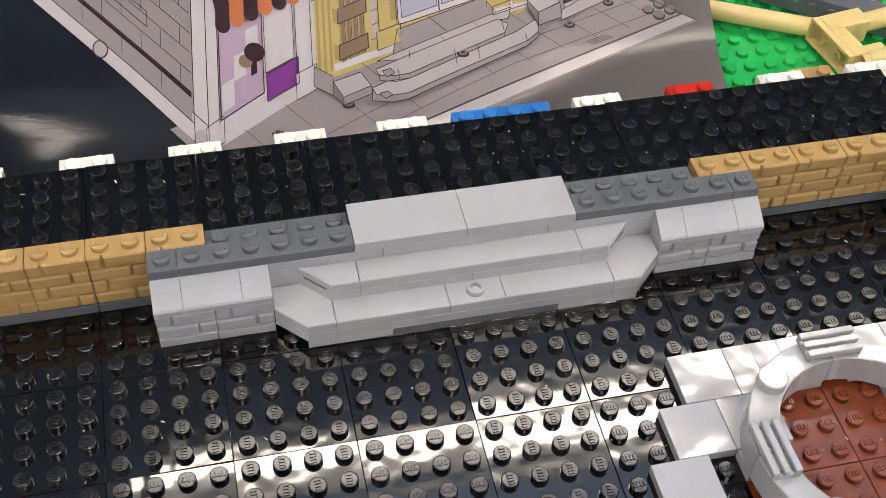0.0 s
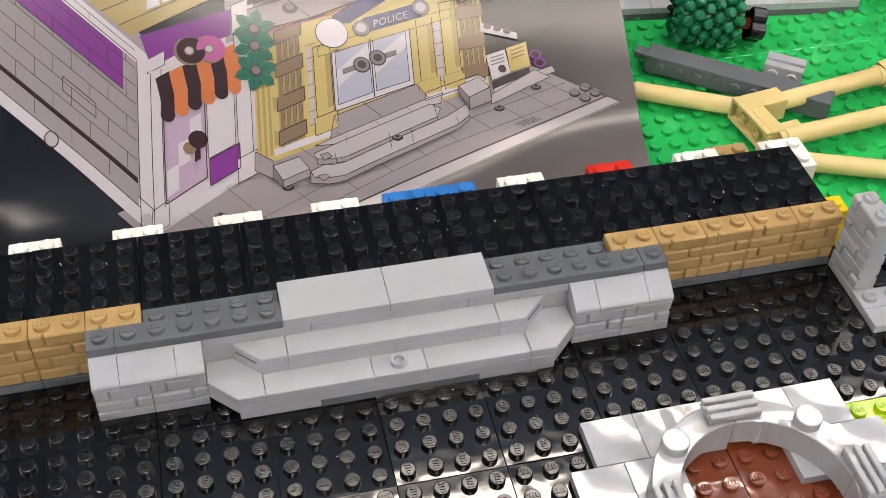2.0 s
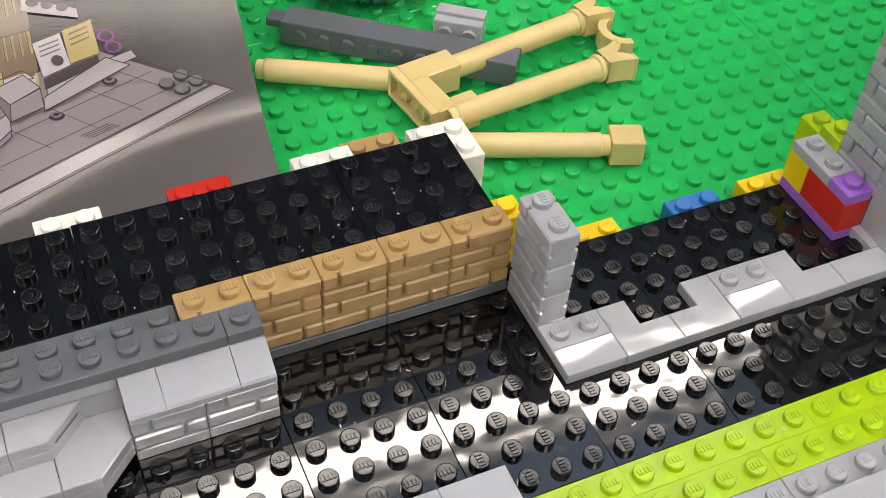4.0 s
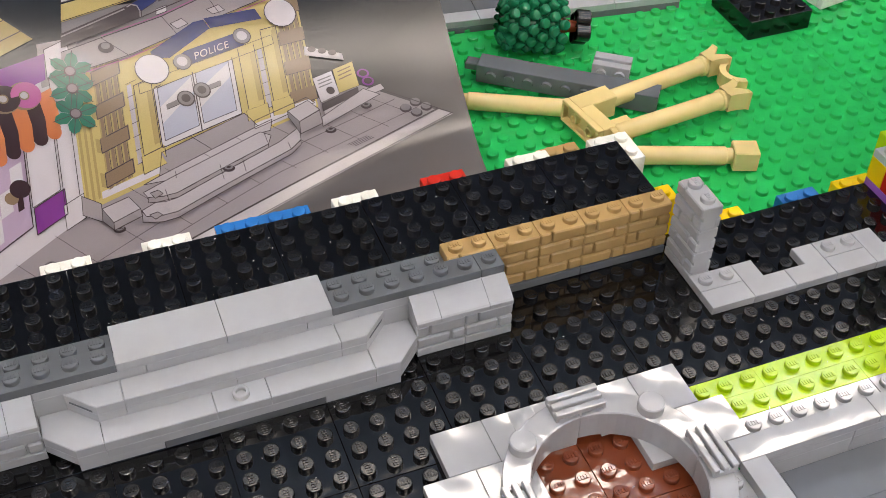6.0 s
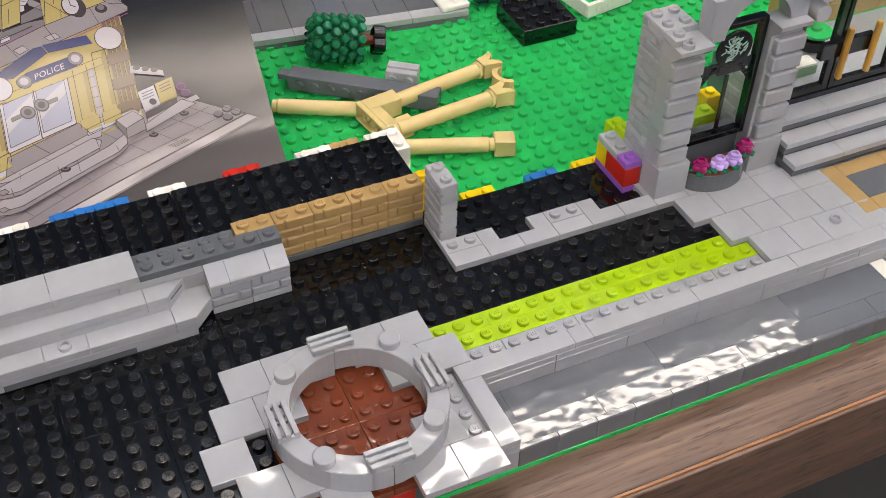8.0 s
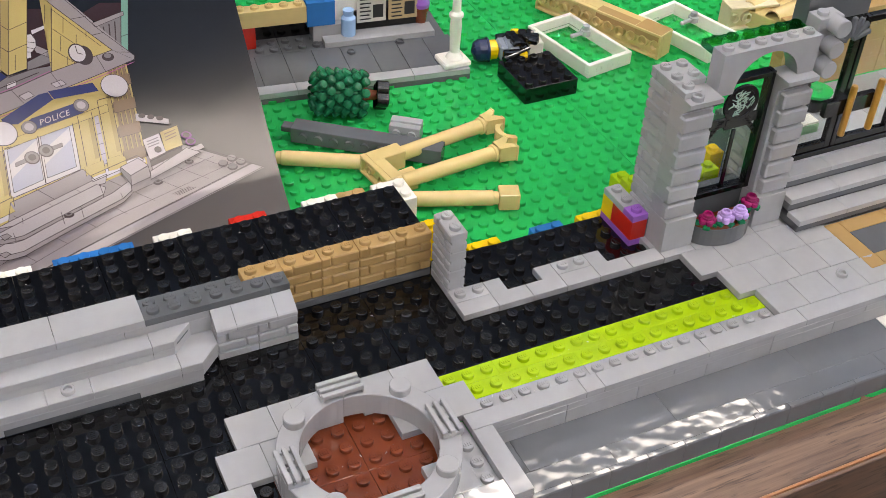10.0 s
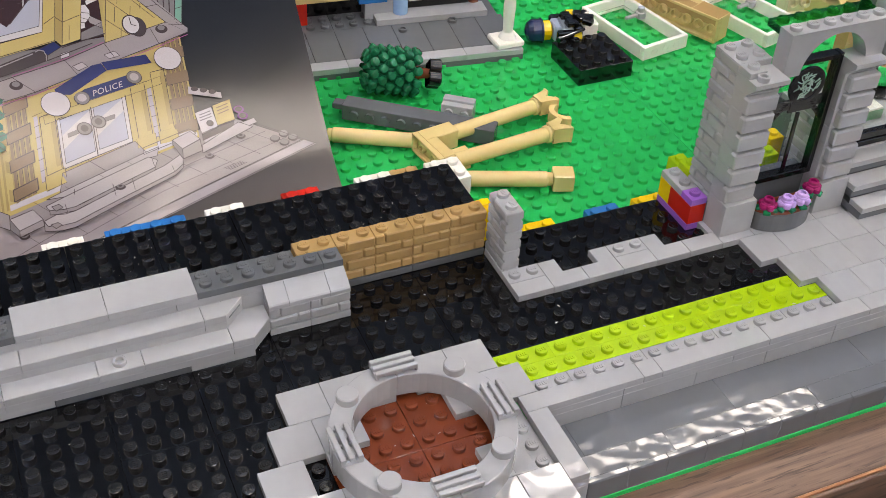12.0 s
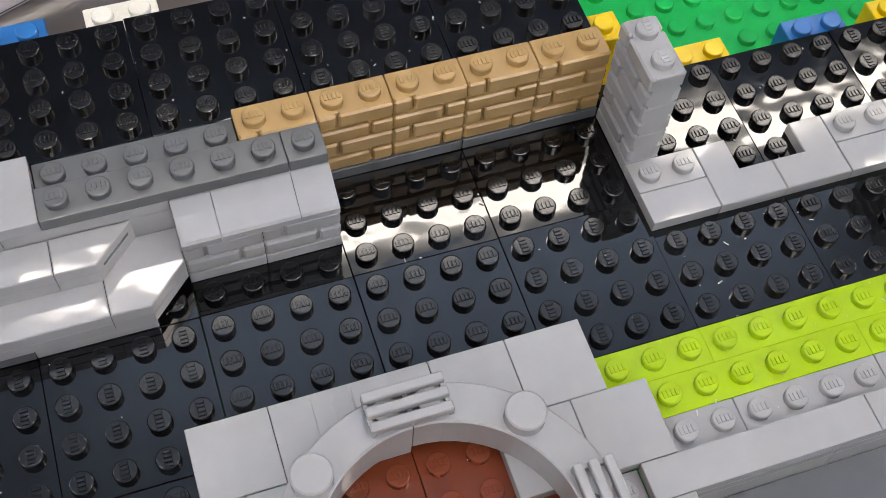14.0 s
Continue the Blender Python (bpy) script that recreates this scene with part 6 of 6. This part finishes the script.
# steps in front of the station
shape(((-19.41, 10.65), (-19.06, 11.57), (-15.02, 12.71), (-14.58, 12.11)), "grey", 8, "printed_steps")
trace(((-17.65, 11.99), (-16.91, 11.38)), 0.05, "line", 16)
shape(((-14.67, 12.34), (-12.02, 13.03), (-11.70, 12.76), (-14.74, 12.00)), "white", 8, "printed_steps")
shape(((-20.15, 10.41), (-19.41, 10.65), (-14.58, 12.11), (-13.87, 12.30), (-14.07, 11.86), (-14.65, 11.79), (-19.12, 10.44)), "pale", 8, "printed_steps")
shape(((-20.26, 10.10), (-19.11, 10.46), (-14.56, 11.83), (-14.12, 11.63), (-14.35, 11.28), (-18.84, 9.89), (-19.41, 9.84), (-20.12, 9.88)), "pale", 10, "printed_steps")
shape(((-20.12, 9.88), (-19.41, 9.84), (-18.84, 9.89), (-14.35, 11.28), (-14.39, 11.12), (-18.87, 9.70), (-19.45, 9.62), (-20.16, 9.68)), "grey", 11, "printed_steps")
shape(((-20.51, 9.43), (-19.86, 9.64), (-18.87, 9.70), (-14.39, 11.12), (-13.87, 11.28), (-12.85, 11.75), (-12.79, 11.52), (-12.84, 11.25), (-13.41, 10.91), (-19.03, 9.16), (-19.65, 9.12), (-20.38, 9.17)), "pale", 12, "printed_steps")
shape(((-20.52, 9.39), (-20.38, 9.17), (-19.65, 9.12), (-19.03, 9.16), (-13.41, 10.91), (-12.84, 11.25), (-12.89, 11.05), (-13.45, 10.71), (-19.07, 8.93), (-19.75, 8.87), (-20.59, 8.97)), "grey", 13, "printed_steps")
trace(((-14.41, 11.78), (-14.37, 11.32)), 0.05, "line", 16)
trace(((-18.74, 10.42), (-18.69, 10.68)), 0.05, "line", 16)
trace(((-16.73, 10.70), (-16.72, 10.09)), 0.05, "line", 16)
trace(((-15.68, 10.80), (-15.68, 10.26)), 0.05, "line", 16)
trace(((-13.45, 11.19), (-13.41, 10.87)), 0.05, "line", 16)
trace(((-19.32, 10.05), (-19.29, 9.65)), 0.05, "line", 16)
shape(((-19.99, 10.00), (-19.62, 10.07), (-19.45, 9.91), (-19.83, 9.77)), "grey", 15, "printed_steps")
shape(((-20.25, 9.20), (-19.88, 9.26), (-19.70, 9.12), (-20.03, 9.00)), "grey", 15, "printed_steps")
shape(((-13.07, 12.50), (-12.01, 12.84), (-11.58, 12.39), (-12.66, 12.00)), "pale", 14, "printed_steps")
shape(((-12.66, 12.00), (-11.59, 12.37), (-11.63, 11.79), (-12.77, 11.48)), "grey", 14, "printed_steps")
shape(((-13.07, 12.50), (-12.66, 12.00), (-12.77, 11.48), (-13.12, 12.27)), "mid", 14, "printed_steps")
shape(((-11.56, 12.11), (-9.23, 13.08), (-8.51, 12.75), (-11.65, 11.70)), "pale", 9, "printed_steps")
shape(((-22.11, 9.73), (-20.91, 10.01), (-20.54, 9.51), (-21.77, 9.17)), "pale", 13, "printed_steps")
shape(((-21.77, 9.17), (-20.54, 9.51), (-20.55, 9.22), (-21.82, 8.89)), "grey", 13, "printed_steps")
shape(((-22.11, 9.73), (-21.77, 9.17), (-21.82, 8.89), (-22.20, 9.28)), "mid", 13, "printed_steps")
shape(((-22.80, 10.33), (-22.08, 9.94), (-22.20, 9.28), (-22.93, 9.64)), "grey", 10, "printed_steps")
GRATE = Vector((-16.38, 10.48))
disc_print(GRATE, 0.27, "line", 16, 0.6)
disc_print(GRATE + Vector((0, 0.05)), 0.19, "mid", 17, 0.6)
disc_print(GRATE + Vector((0, 0.05)), 0.1, "line", 18, 0.6)
# news stand
floor_shape(((18.98, -0.12), (24.0, 2.4), (23.45, 0.85), (18.3, -1.26)), "pale", 8)
quad(((19.0, -0.5), (21.4, 0.4), (21.4, 1.1), (19.0, 0.3)), "line", 9, "printed_newspaper")
quad(((19.0, 0.4), (20.2, 0.8), (20.0, 3.3), (18.8, 3.0)), "white", 10, "printed_newspaper")
quad(((20.2, 0.9), (21.5, 1.2), (21.4, 3.8), (20.1, 3.4)), "yellow", 10, "printed_newspaper")
for k in range(3):
    stroke(at(19.05, 0, 1.9 + 0.35 * k), at(19.9, 0, 2.1 + 0.35 * k), 0.09, "mid", 12, "printed_newspaper")
    stroke(at(20.35, 0, 2.2 + 0.4 * k), at(21.2, 0, 2.5 + 0.4 * k), 0.09, "brown", 12, "printed_newspaper")
disc_print(at(19.7, 0, 1.3), 0.2, "line", 13)
edge((19.0, 0.4), (20.2, 0.8), (20.0, 3.3), (18.8, 3.0), (19.0, 0.4))
edge((20.2, 0.9), (21.5, 1.2), (21.4, 3.8), (20.1, 3.4))
for u, w in ((22.1, 1.5), (21.9, 2.4)):
    disc_print(at(u, 0, w), 0.3, "purple", 8, 0.8)
    disc_print(at(u, 0, w), 0.2, "dark", 9, 0.8)
quad(((18.6, 5.6), (20.9, 4.2), (20.9, 4.9), (18.7, 6.5)), "pale", 7, "printed_newspaper")
for k in range(3):
    disc_print(at(19.1 + 0.6 * k, 0, 6.0 - 0.4 * k), 0.2, "line", 8, 0.75)

picture, slots = Build(), []
me = bpy.data.meshes.new("printed_picture")
for k, ((nm, ink), b) in enumerate(LAYERS.items()):
    n0 = len(picture.v)
    picture.v += b.v
    picture.f += [tuple(i + n0 for i in f) for f in b.f]
    slots += [k] * len(b.f)
    me.materials.append(INKS[ink])
me.from_pydata([(p[0] * S, p[1] * S, p[2] * S) for p in picture.v], [], picture.f)
me.polygons.foreach_set("material_index", slots)
me.update()
place("printed_picture", me, book, 0, 0, 0, "printed drawing of a doughnut shop beside a police station")

# lettering on the sign
txt = bpy.data.curves.new("sign_lettering", "FONT")
txt.body, txt.size, txt.space_character = "POLICE", 1.0, 1.1
tob = bpy.data.objects.new("sign_lettering", txt)
scene.collection.objects.link(tob)
bpy.context.view_layer.update()
me = bpy.data.meshes.new_from_object(tob.evaluated_get(bpy.context.evaluated_depsgraph_get()))
bpy.data.objects.remove(tob)
xs = [v.co.x for v in me.vertices]
x_lo, x_hi = min(xs), max(xs)
for v in me.vertices:
    p = at(12.3 + 2.0 * (v.co.x - x_lo) / (x_hi - x_lo), 0, 8.42 + 1.0 * v.co.y)
    v.co = (p.x * S, p.y * S, (page_z(p.x, p.y) + 0.2) * S)
me.materials.append(INKS["white"])
me.name = "sign_lettering"
place("sign_lettering", me, book, 0, 0, 0, "white capital letters on a navy sign")
